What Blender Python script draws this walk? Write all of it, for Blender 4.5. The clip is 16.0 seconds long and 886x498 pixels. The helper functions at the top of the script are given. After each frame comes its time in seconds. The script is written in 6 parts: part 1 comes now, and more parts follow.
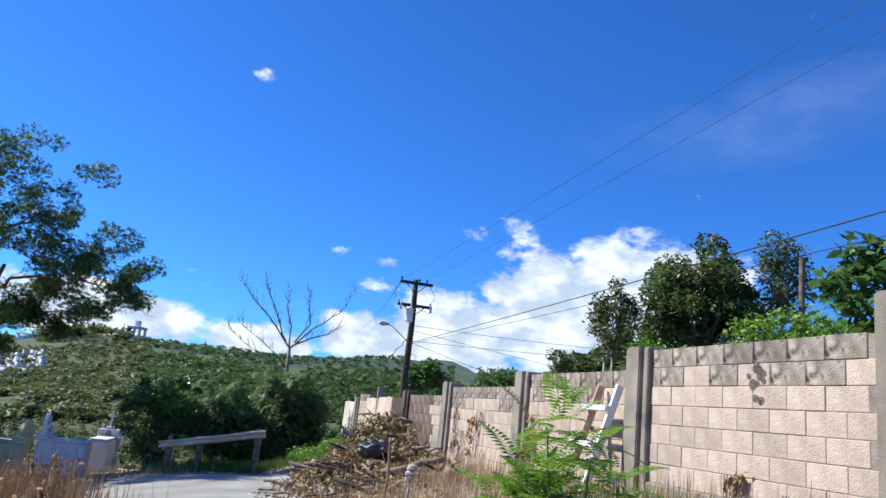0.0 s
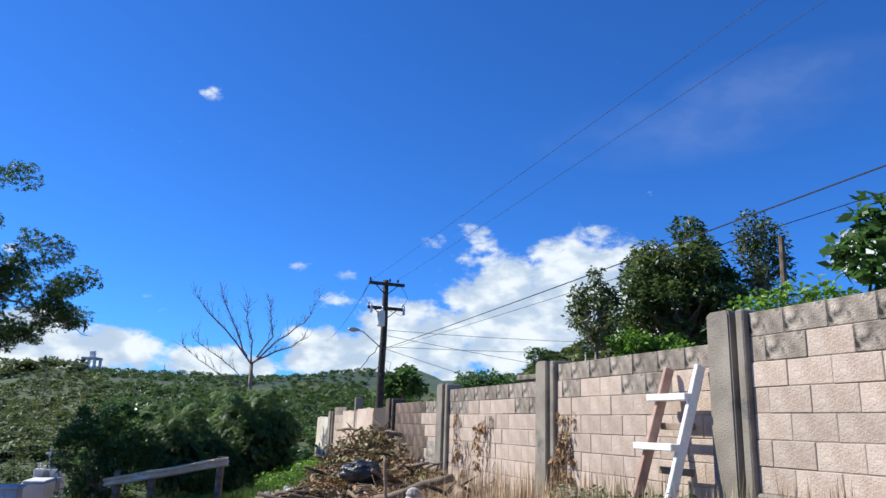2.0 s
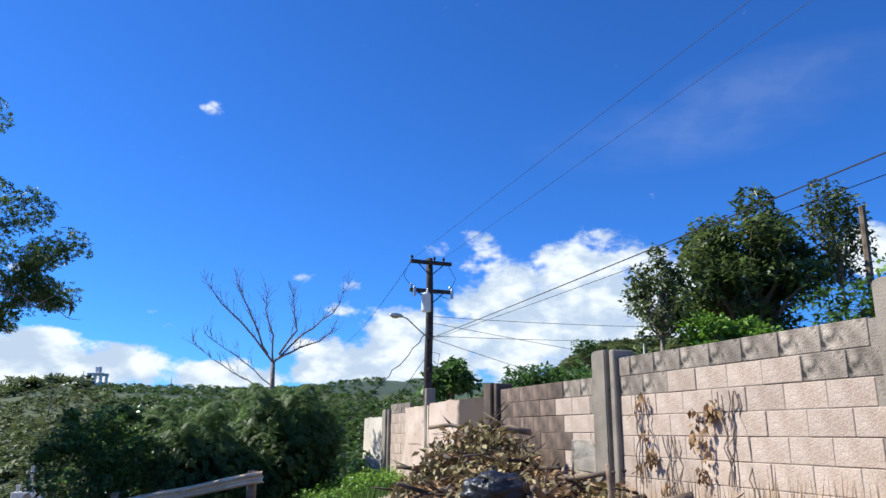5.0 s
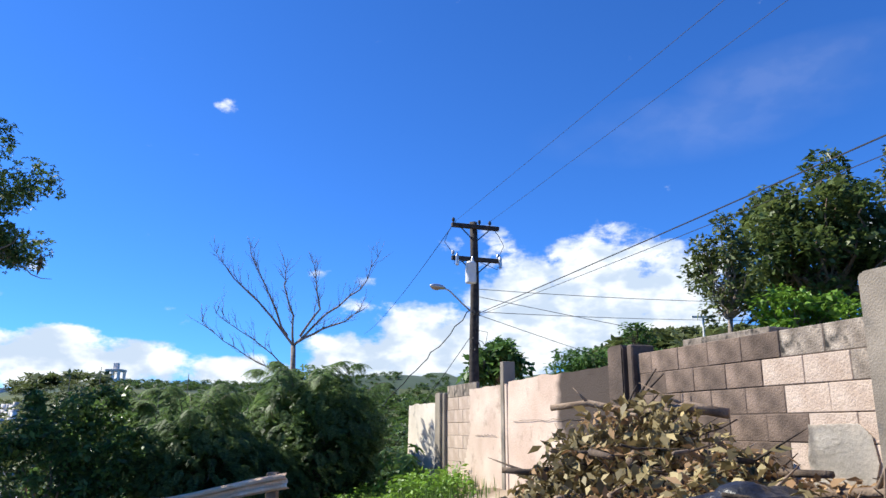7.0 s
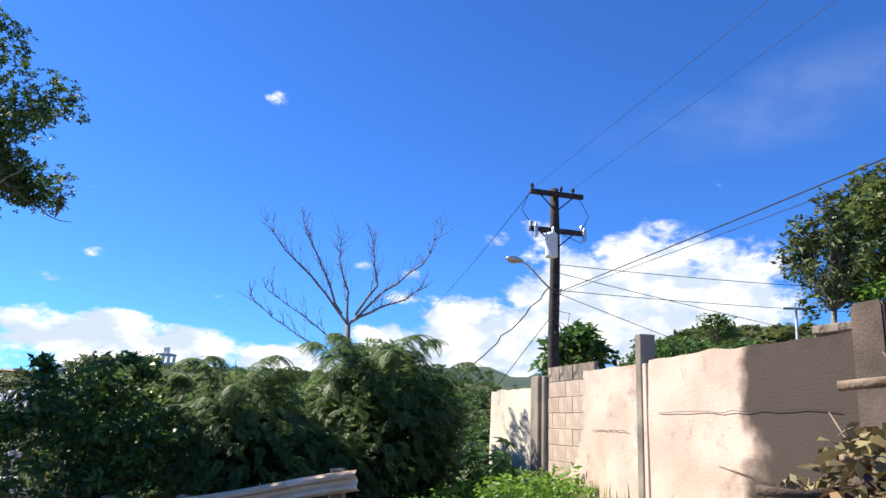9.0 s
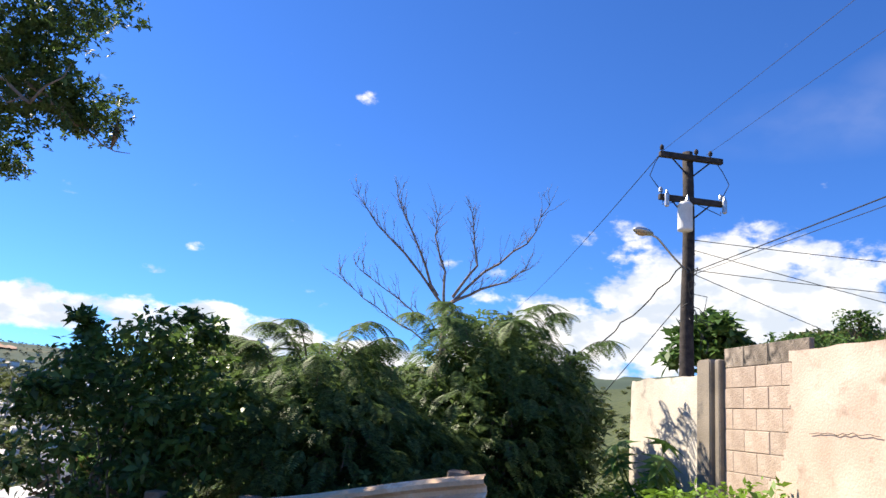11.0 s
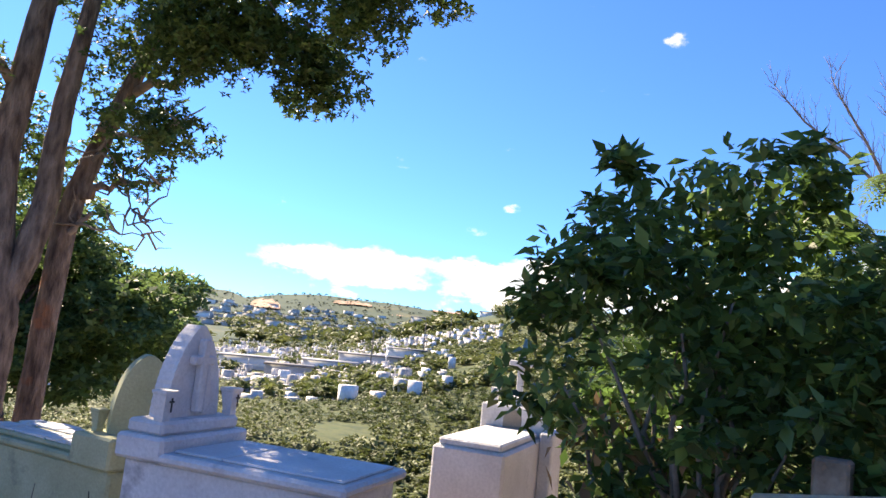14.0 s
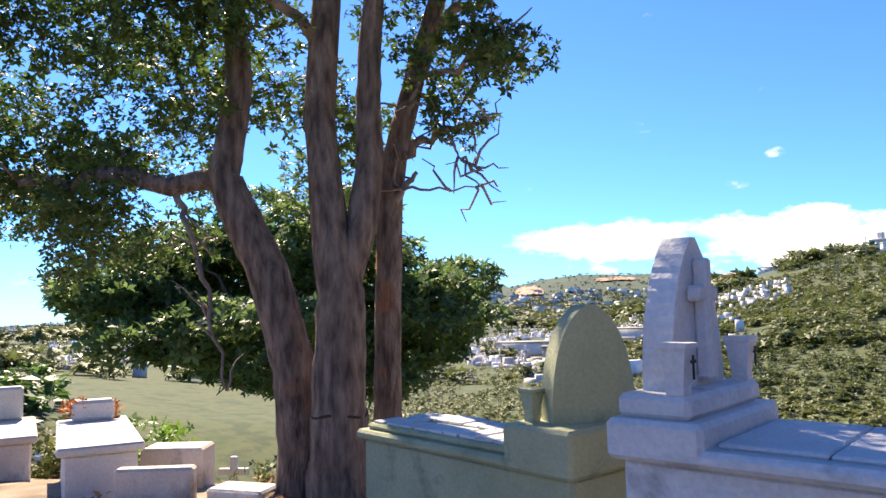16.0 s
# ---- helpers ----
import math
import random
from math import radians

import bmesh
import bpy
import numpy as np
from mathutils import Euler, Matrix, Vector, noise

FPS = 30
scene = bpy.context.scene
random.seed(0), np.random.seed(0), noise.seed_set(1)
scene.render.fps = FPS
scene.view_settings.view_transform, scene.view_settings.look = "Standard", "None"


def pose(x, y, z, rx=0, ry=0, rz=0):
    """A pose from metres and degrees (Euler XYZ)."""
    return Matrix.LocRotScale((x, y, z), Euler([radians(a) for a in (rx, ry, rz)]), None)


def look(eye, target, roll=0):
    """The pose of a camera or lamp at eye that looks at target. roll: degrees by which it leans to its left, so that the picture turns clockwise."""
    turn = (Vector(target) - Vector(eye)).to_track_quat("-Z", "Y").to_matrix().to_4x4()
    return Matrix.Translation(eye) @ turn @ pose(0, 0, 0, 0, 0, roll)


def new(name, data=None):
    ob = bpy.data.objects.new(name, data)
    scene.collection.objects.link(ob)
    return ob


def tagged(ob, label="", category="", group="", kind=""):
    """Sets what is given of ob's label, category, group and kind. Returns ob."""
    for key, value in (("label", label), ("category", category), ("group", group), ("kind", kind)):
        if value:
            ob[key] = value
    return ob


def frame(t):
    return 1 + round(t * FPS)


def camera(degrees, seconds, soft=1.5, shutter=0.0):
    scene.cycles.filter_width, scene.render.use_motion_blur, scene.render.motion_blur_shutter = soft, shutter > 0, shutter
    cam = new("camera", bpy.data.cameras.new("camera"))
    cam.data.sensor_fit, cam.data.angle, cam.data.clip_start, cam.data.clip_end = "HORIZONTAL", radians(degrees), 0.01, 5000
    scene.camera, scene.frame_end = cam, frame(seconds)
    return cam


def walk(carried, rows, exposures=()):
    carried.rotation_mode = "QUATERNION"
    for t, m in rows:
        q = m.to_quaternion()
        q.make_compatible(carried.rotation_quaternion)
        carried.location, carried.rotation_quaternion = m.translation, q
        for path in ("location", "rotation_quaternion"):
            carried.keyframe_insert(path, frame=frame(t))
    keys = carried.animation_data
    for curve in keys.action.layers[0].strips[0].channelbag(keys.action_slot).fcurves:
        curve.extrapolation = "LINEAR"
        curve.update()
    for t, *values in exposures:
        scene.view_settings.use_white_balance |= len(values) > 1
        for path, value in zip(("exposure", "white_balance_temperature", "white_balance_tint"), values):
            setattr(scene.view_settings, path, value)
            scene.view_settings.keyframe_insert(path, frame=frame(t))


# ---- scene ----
cam = camera(63.1, 16.0)
PATH = [
    (0, (0.934, -0.572, 1.606), (0.777, 1.372, 2.051), 6.1),
    (0.5, (0.837, 0.048, 1.585), (0.744, 1.984, 2.08), 2.8),
    (1, (0.71, 0.652, 1.595), (0.674, 2.591, 2.084), 1.2),
    (1.5, (0.518, 1.21, 1.584), (0.49, 3.154, 2.054), 1.5),
    (2, (0.351, 1.713, 1.565), (0.306, 3.655, 2.041), 1.9),
    (2.5, (0.138, 2.197, 1.554), (0.089, 4.131, 2.061), 0.9),
    (3, (-0.078, 2.878, 1.519), (-0.117, 4.807, 2.047), -1.8),
    (3.5, (-0.378, 3.59, 1.474), (-0.417, 5.525, 1.981), -0.6),
    (4, (-0.719, 4.389, 1.418), (-0.768, 6.329, 1.902), 1.0),
    (4.2, (-0.862, 4.692, 1.412), (-0.913, 6.632, 1.898), 1.0),
    (6.3, (-2.081, 8.327, 1.255), (-2.135, 10.261, 1.761), -0.5),
    (6.5, (-2.175, 8.662, 1.257), (-2.242, 10.597, 1.755), 0.3),
    (7, (-2.391, 9.462, 1.266), (-2.486, 11.4, 1.749), 0.2),
    (7.5, (-2.617, 10.092, 1.232), (-2.757, 12.032, 1.696), 1.3),
    (8, (-2.829, 10.641, 1.223), (-3.0, 12.58, 1.684), 1.6),
    (10.3, (-3.832, 13.35, 1.156), (-4.184, 15.264, 1.617), 4.7),
    (10.5, (-3.899, 13.549, 1.148), (-4.284, 15.459, 1.6), 5.1),
    (11, (-4.065, 13.964, 1.078), (-4.519, 15.86, 1.525), 4.6),
    (11.5, (-4.379, 14.421, 1.04), (-4.92, 16.298, 1.468), 4.7),
    (12, (-4.758, 14.8, 0.984), (-5.415, 16.649, 1.371), 5.6),
    (12.5, (-5.359, 15.124, 0.86), (-6.118, 16.941, 1.20), 6.2),
    (13, (-5.97, 15.50, 0.80), (-6.871, 17.258, 1.098), 6.7),
    (13.5, (-6.591, 15.722, 0.678), (-7.643, 17.397, 0.942), 7.3),
    (14, (-7.014, 15.965, 0.623), (-8.234, 17.53, 0.875), 5.9),
    (14.5, (-7.571, 16.202, 0.525), (-8.941, 17.639, 0.769), 5.2),
    (15, (-8.042, 16.34, 0.455), (-9.532, 17.659, 0.655), 2.9),
    (15.5, (-8.51, 16.407, 0.401), (-10.105, 17.604, 0.563), -0.4),
    (16, (-8.861, 16.362, 0.347), (-10.549, 17.421, 0.519), -1.2),
]
walk(cam, [(t, look(eye, target, roll)) for t, eye, target, roll in PATH], exposures=[(0, 0.62, 6300, 4), (2, 0.46, 6300, 4), (4, 0.50, 6300, 4), (8, 0.80, 6750, 7), (11, 0.90, 7400, 10), (13, 1.2, 8200, 12), (14, 1.45, 8600, 12), (15.5, 1.28, 8400, 12), (16, 1.28, 8300, 12)])

# ---- world and sun ----
SUN_YAW, SUN_EL = 79.0, 43.0
world = bpy.data.worlds.new("sky_world")
scene.world = world
world.use_nodes = True
wn, wl = world.node_tree.nodes, world.node_tree.links
wn.clear()
w_out = wn.new("ShaderNodeOutputWorld")
w_bg = wn.new("ShaderNodeBackground")
w_sky = wn.new("ShaderNodeTexSky")
w_sky.sky_type, w_sky.sun_disc = "NISHITA", False
w_sky.sun_elevation, w_sky.sun_rotation = radians(SUN_EL), radians(360 - SUN_YAW)
w_sky.altitude, w_sky.air_density, w_sky.dust_density, w_sky.ozone_density = 1200, 1.0, 0.3, 3.0
w_tint = wn.new("ShaderNodeMix")
w_tint.data_type, w_tint.blend_type = "RGBA", "MULTIPLY"
w_tint.inputs[0].default_value = 1.0
w_tint.inputs[7].default_value = (0.305, 0.72, 1.42, 1)
wl.new(w_sky.outputs[0], w_tint.inputs[6])


def wmath(op, a, b=None, c=None, clamp=False):
    n = wn.new("ShaderNodeMath")
    n.operation, n.use_clamp = op, clamp
    for i, v in enumerate((a, b, c)):
        if v is None:
            continue
        if isinstance(v, (int, float)):
            n.inputs[i].default_value = v
        else:
            wl.new(v, n.inputs[i])
    return n.outputs[0]


def wsmooth(v, lo, hi):
    n = wn.new("ShaderNodeMapRange")
    n.interpolation_type = "SMOOTHSTEP"
    wl.new(v, n.inputs[0])
    n.inputs[1].default_value, n.inputs[2].default_value = lo, hi
    return n.outputs[0]


def wlump(yaw, el, wide, tall):
    """A soft oval in the sky round a direction, 1 in the middle."""
    a = wmath("DIVIDE", wmath("SUBTRACT", w_yaw, radians(yaw)), radians(wide))
    b = wmath("DIVIDE", wmath("SUBTRACT", w_el, radians(el)), radians(tall))
    d = wmath("ADD", wmath("MULTIPLY", a, a), wmath("MULTIPLY", b, b))
    return wmath("SUBTRACT", 1.0, d, clamp=True)


w_co = wn.new("ShaderNodeTexCoord")
w_sep = wn.new("ShaderNodeSeparateXYZ")
wl.new(w_co.outputs["Generated"], w_sep.inputs[0])
w_x, w_y, w_z = w_sep.outputs
w_yaw = wmath("ARCTAN2", wmath("MULTIPLY", w_x, -1.0), w_y)
w_el = wmath("ARCSINE", w_z)
w_comb = wn.new("ShaderNodeCombineXYZ")
wl.new(w_yaw, w_comb.inputs[0])
wl.new(wmath("MULTIPLY", w_el, 1.7), w_comb.inputs[1])
w_n1 = wn.new("ShaderNodeTexNoise")
w_n1.inputs["Scale"].default_value, w_n1.inputs["Detail"].default_value, w_n1.inputs["Roughness"].default_value = 16.0, 10.0, 0.6
wl.new(w_comb.outputs[0], w_n1.inputs["Vector"])
w_n2 = wn.new("ShaderNodeTexNoise")
w_n2.inputs["Scale"].default_value, w_n2.inputs["Detail"].default_value = 3.2, 5.0
wl.new(w_comb.outputs[0], w_n2.inputs["Vector"])
# the cumulus bank over the hills, scattered puffs and a low line of cloud all round
bank = wlump(-10, 9, 10, 8)
for lump_at in ((-4, 8.5, 7.5, 7.2), (3.5, 6, 9, 5.0), (-15, 9, 7, 6.5), (9.5, 5.2, 6, 3.0), (28, 4.2, 9, 2.7), (18, 4.0, 6, 1.7), (44, 5.2, 10, 2.0), (32, 5.2, 11, 2.1), (-29.5, 12.5, 2.6, 2.3)):
    bank = wmath("MAXIMUM", bank, wlump(*lump_at))
for puff in ((21.0, 24.1, 1.9, 0.9), (12.0, 11.7, 1.9, 1.1), (9.3, 11.4, 1.5, 0.8), (2.3, 14.4, 1.8, 1.0), (-1.1, 15.2, 2.6, 1.2), (9.4, 9.2, 2.0, 1.0), (22.6, 7.8, 2.0, 0.7), (35.9, 9.1, 2.2, 0.7), (32.6, 10.9, 1.0, 0.5), (23.7, 8.7, 1.6, 0.6)):
    bank = wmath("MAXIMUM", bank, wmath("MULTIPLY", wmath("POWER", wlump(*puff), 0.7), 0.47))
low = wmath("MULTIPLY", wsmooth(w_el, 0.13, 0.04), wmath("MULTIPLY", w_n2.outputs[0], 0.40))
streak = wmath("MAXIMUM", wlump(-16, 22.3, 12, 2.8), wlump(-27, 24.5, 11, 3.2))
thin = wmath("MULTIPLY", streak, wmath("MULTIPLY", wsmooth(w_n2.outputs[0], 0.30, 0.70), 0.10))
w_d = wmath("ADD", wmath("MAXIMUM", bank, low), wmath("MULTIPLY", wmath("SUBTRACT", w_n1.outputs[0], 0.5), 1.9))
cover = wmath("MAXIMUM", wsmooth(w_d, 0.34, 0.72), thin)
w_n3 = wn.new("ShaderNodeTexNoise")
w_n3.inputs["Scale"].default_value, w_n3.inputs["Detail"].default_value = 17.0, 6.0
wl.new(w_comb.outputs[0], w_n3.inputs["Vector"])
w_shade = wn.new("ShaderNodeMix")
w_shade.data_type = "RGBA"
wl.new(wsmooth(w_n3.outputs[0], 0.40, 0.62), w_shade.inputs[0])
w_shade.inputs[6].default_value = (4.4, 5.2, 6.6, 1)
w_shade.inputs[7].default_value = (7.6, 7.8, 8.3, 1)
w_mix = wn.new("ShaderNodeMix")
w_mix.data_type = "RGBA"
wl.new(cover, w_mix.inputs[0])
wl.new(w_tint.outputs[2], w_mix.inputs[6])
wl.new(w_shade.outputs[2], w_mix.inputs[7])
wl.new(w_mix.outputs[2], w_bg.inputs[0])
w_bg.inputs[1].default_value = 0.09
wl.new(w_bg.outputs[0], w_out.inputs[0])

sun = new("sun", bpy.data.lights.new("sun", "SUN"))
sun.data.energy, sun.data.angle, sun.data.color = 5.0, radians(0.53), (1.0, 0.95, 0.87)
sun.matrix_world = look((0, 0, 40), (math.sin(radians(SUN_YAW)) * math.cos(radians(SUN_EL)), -math.cos(radians(SUN_YAW)) * math.cos(radians(SUN_EL)), 40 - math.sin(radians(SUN_EL))))


# ---- materials ----
def material(name, dark, light, rough=0.8, scale=4.0, bump=0.3, fine=60.0, island=0.0, object_vary=0.0, metal=0.0, through_light=0.0, stretch=1.0, stain=None, stain_scale=1.2, stain_at=(0.55, 0.68), spec=0.4):
    """Two colours mixed by coarse noise, fine grain and relief; optional stains with edges of their own, and a share of light let through."""
    m = bpy.data.materials.new(name)
    m.use_nodes = True
    nt = m.node_tree
    nodes, links = nt.nodes, nt.links
    nodes.clear()
    out = nodes.new("ShaderNodeOutputMaterial")
    bs = nodes.new("ShaderNodeBsdfPrincipled")
    co = nodes.new("ShaderNodeTexCoord")
    n1 = nodes.new("ShaderNodeTexNoise")
    n1.inputs["Scale"].default_value, n1.inputs["Detail"].default_value = scale, 6
    n2 = nodes.new("ShaderNodeTexNoise")
    n2.inputs["Scale"].default_value, n2.inputs["Detail"].default_value = fine, 4
    mapping = nodes.new("ShaderNodeMapping")
    mapping.inputs["Scale"].default_value = (1, 1, stretch)
    links.new(co.outputs["Object"], mapping.inputs["Vector"])
    for n in (n1, n2):
        links.new(mapping.outputs[0], n.inputs["Vector"])
    ramp = nodes.new("ShaderNodeMapRange")
    ramp.inputs[1].default_value, ramp.inputs[2].default_value = 0.32, 0.68
    links.new(n1.outputs[0], ramp.inputs[0])
    mix = nodes.new("ShaderNodeMix")
    mix.data_type = "RGBA"
    mix.inputs[6].default_value, mix.inputs[7].default_value = (*dark, 1), (*light, 1)
    links.new(ramp.outputs[0], mix.inputs[0])
    colour = mix.outputs[2]
    if stain:
        n3 = nodes.new("ShaderNodeTexNoise")
        n3.inputs["Scale"].default_value, n3.inputs["Detail"].default_value, n3.inputs["Roughness"].default_value = stain_scale, 8, 0.62
        links.new(co.outputs["Object"], n3.inputs["Vector"])
        r3 = nodes.new("ShaderNodeMapRange")
        r3.inputs[1].default_value, r3.inputs[2].default_value = stain_at
        links.new(n3.outputs[0], r3.inputs[0])
        m3 = nodes.new("ShaderNodeMix")
        m3.data_type = "RGBA"
        m3.inputs[7].default_value = (*stain, 1)
        links.new(r3.outputs[0], m3.inputs[0])
        links.new(colour, m3.inputs[6])
        colour = m3.outputs[2]
    grain = nodes.new("ShaderNodeMapRange")
    grain.inputs[3].default_value, grain.inputs[4].default_value = 0.78, 1.22
    links.new(n2.outputs[0], grain.inputs[0])
    value = grain.outputs[0]
    for kind, amount in (("island", island), ("object", object_vary)):
        if amount:
            src = nodes.new("ShaderNodeNewGeometry").outputs["Random Per Island"] if kind == "island" else nodes.new("ShaderNodeObjectInfo").outputs["Random"]
            r = nodes.new("ShaderNodeMapRange")
            r.inputs[3].default_value, r.inputs[4].default_value = 1 - amount, 1 + amount
            links.new(src, r.inputs[0])
            mul = nodes.new("ShaderNodeMath")
            mul.operation = "MULTIPLY"
            links.new(value, mul.inputs[0])
            links.new(r.outputs[0], mul.inputs[1])
            value = mul.outputs[0]
    hsv = nodes.new("ShaderNodeHueSaturation")
    links.new(value, hsv.inputs["Value"])
    links.new(colour, hsv.inputs["Color"])
    links.new(hsv.outputs[0], bs.inputs["Base Color"])
    bs.inputs["Roughness"].default_value, bs.inputs["Metallic"].default_value = rough, metal
    bs.inputs["Specular IOR Level"].default_value = spec
    if bump:
        b = nodes.new("ShaderNodeBump")
        b.inputs["Strength"].default_value, b.inputs["Distance"].default_value = bump, (0.05 if stretch != 1.0 else 0.02)
        add = nodes.new("ShaderNodeMath")
        add.operation = "ADD"
        links.new(n1.outputs[0], add.inputs[0])
        links.new(n2.outputs[0], add.inputs[1])
        links.new(add.outputs[0], b.inputs["Height"])
        links.new(b.outputs[0], bs.inputs["Normal"])
    surface = bs.outputs[0]
    if through_light:
        tr = nodes.new("ShaderNodeBsdfTranslucent")
        links.new(hsv.outputs[0], tr.inputs[0])
        ms = nodes.new("ShaderNodeMixShader")
        ms.inputs[0].default_value = through_light
        links.new(surface, ms.inputs[1])
        links.new(tr.outputs[0], ms.inputs[2])
        surface = ms.outputs[0]
    links.new(surface, out.inputs[0])
    return m


M_BLOCK = material("concrete_block", (0.41, 0.305, 0.235), (0.57, 0.455, 0.37), 0.92, 3.0, 0.5, 70, object_vary=0.12, stain=(0.09, 0.075, 0.06), stain_scale=2.3, stain_at=(0.60, 0.74))
M_TOPBLOCK = material("weathered_block", (0.15, 0.12, 0.095), (0.43, 0.355, 0.285), 0.95, 5.0, 0.6, 60, object_vary=0.25, stain=(0.03, 0.027, 0.024), stain_scale=4.0, stain_at=(0.50, 0.62))
M_MORTAR = material("mortar", (0.20, 0.16, 0.13), (0.33, 0.28, 0.23), 0.95, 6.0, 0.5, 90)
M_COLUMN = material("column_concrete", (0.185, 0.155, 0.122), (0.32, 0.27, 0.215), 0.9, 2.5, 0.4, 70, stain=(0.13, 0.12, 0.11), stain_scale=3.0)
M_PLASTER = material("pink_plaster", (0.50, 0.36, 0.28), (0.66, 0.53, 0.43), 0.88, 1.6, 0.3, 50, stain=(0.33, 0.24, 0.185), stain_scale=2.0)
M_PLASTER_W = material("white_plaster", (0.52, 0.46, 0.38), (0.70, 0.63, 0.54), 0.88, 1.4, 0.3, 45, stain=(0.26, 0.23, 0.2), stain_scale=3.0)
M_SOOT = material("sooty_plaster", (0.05, 0.037, 0.03), (0.16, 0.115, 0.09), 0.95, 2.2, 0.4, 50)
M_SOOTBLOCK = material("sooty_block", (0.075, 0.053, 0.041), (0.30, 0.215, 0.165), 0.95, 2.6, 0.5, 60, object_vary=0.32)
M_ROAD = material("road_concrete", (0.42, 0.395, 0.365), (0.60, 0.575, 0.54), 0.9, 0.9, 0.35, 60, stain=(0.62, 0.61, 0.59), stain_scale=0.7, stain_at=(0.56, 0.66))
M_DIRT = material("dirt", (0.16, 0.11, 0.075), (0.36, 0.28, 0.20), 0.97, 1.3, 0.8, 30, stain=(0.42, 0.36, 0.29), stain_scale=3.0)
M_SCRUB = material("scrub_slope", (0.045, 0.07, 0.02), (0.15, 0.145, 0.055), 0.97, 0.4, 0.9, 3.0, stain=(0.038, 0.058, 0.018), stain_scale=0.4, stain_at=(0.44, 0.58))
M_FOREST = material("forest_hills", (0.032, 0.056, 0.034), (0.06, 0.088, 0.052), 0.97, 0.012, 1.0, 0.12, stain=(0.13, 0.125, 0.07), stain_scale=0.0055, stain_at=(0.60, 0.70))
M_WATER = material("sea_water", (0.03, 0.10, 0.20), (0.04, 0.13, 0.25), 0.3, 0.002, 0.0, 0.02)
M_BARK = material("rough_bark", (0.095, 0.064, 0.05), (0.35, 0.25, 0.19), 0.95, 16.0, 1.0, 55, stretch=0.28, stain=(0.34, 0.15, 0.08), stain_scale=2.2, stain_at=(0.60, 0.70))
M_TWIG = material("grey_twig", (0.16, 0.12, 0.095), (0.31, 0.255, 0.21), 0.9, 9.0, 0.4, 60)
M_DRYWOOD = material("dry_wood", (0.13, 0.085, 0.055), (0.32, 0.235, 0.165), 0.92, 6.0, 0.5, 50, object_vary=0.3)
M_CHAR = material("dark_branch", (0.03, 0.022, 0.017), (0.12, 0.085, 0.06), 0.92, 6.0, 0.5, 50, object_vary=0.4)
M_LEAF_TREE = material("tree_leaf", (0.05, 0.095, 0.026), (0.11, 0.175, 0.045), 0.5, 1.2, 0, 20, island=0.45, through_light=0.4)
M_LEAF_DARK = material("broad_dark_leaf", (0.06, 0.12, 0.03), (0.14, 0.225, 0.06), 0.33, 1.5, 0, 20, island=0.55, through_light=0.5)
M_LEAF_FERN = material("feathery_leaf", (0.055, 0.12, 0.028), (0.11, 0.20, 0.05), 0.5, 1.4, 0, 20, island=0.4, through_light=0.42)
M_LEAF_ACACIA = material("acacia_leaf", (0.078, 0.14, 0.045), (0.165, 0.24, 0.08), 0.5, 1.4, 0, 20, island=0.45, through_light=0.5)
M_LEAF_LIME = material("lime_leaf", (0.13, 0.26, 0.03), (0.22, 0.36, 0.05), 0.5, 1.4, 0, 20, island=0.35, through_light=0.35)
M_LEAF_CROWN = material("crown_leaf", (0.06, 0.095, 0.026), (0.135, 0.17, 0.05), 0.42, 0.6, 0, 20, island=0.55, through_light=0.4)
M_LEAF_OLIVE = material("olive_leaf", (0.075, 0.105, 0.03), (0.15, 0.17, 0.055), 0.5, 1.2, 0, 20, island=0.5, through_light=0.25)
M_LEAF_DRY = material("dry_leaf", (0.20, 0.11, 0.05), (0.42, 0.27, 0.14), 0.85, 2.0, 0, 20, island=0.5, through_light=0.15)
M_LEAF_WILT = material("wilted_leaf", (0.15, 0.12, 0.05), (0.36, 0.28, 0.13), 0.6, 2.0, 0, 20, island=0.5, through_light=0.12)
M_LEAF_SCRUB = material("scrub_leaf", (0.075, 0.105, 0.032), (0.175, 0.195, 0.066), 0.6, 0.05, 0, 1.0, island=0.45, through_light=0.3)
M_STRAW = material("straw", (0.34, 0.22, 0.12), (0.60, 0.46, 0.28), 0.9, 3.0, 0, 30, island=0.4, through_light=0.15)
M_GRASS = material("green_grass", (0.07, 0.14, 0.03), (0.15, 0.24, 0.05), 0.6, 2.0, 0, 30, island=0.45, through_light=0.3)
M_RAIL = material("weathered_rail", (0.62, 0.40, 0.23), (0.80, 0.57, 0.37), 0.7, 3.0, 0.25, 50, stain=(0.80, 0.70, 0.56), stain_scale=2.5, stain_at=(0.54, 0.62))
M_POLE = material("creosote_pole", (0.022, 0.018, 0.016), (0.075, 0.058, 0.047), 0.85, 8.0, 0.5, 40)
M_METAL = material("galvanised_metal", (0.42, 0.43, 0.44), (0.60, 0.61, 0.62), 0.4, 6.0, 0.05, 40, metal=0.7)
M_WHITE = material("white_paint", (0.70, 0.69, 0.66), (0.82, 0.81, 0.79), 0.55, 3.0, 0.15, 40, stain=(0.45, 0.42, 0.37), stain_scale=3.5, stain_at=(0.64, 0.72))
M_REDPRIMER = material("faded_red_wood", (0.33, 0.19, 0.14), (0.50, 0.33, 0.26), 0.8, 4.0, 0.3, 40)
M_WIRE = material("black_wire", (0.02, 0.02, 0.022), (0.03, 0.03, 0.032), 0.6, 4.0, 0, 20)
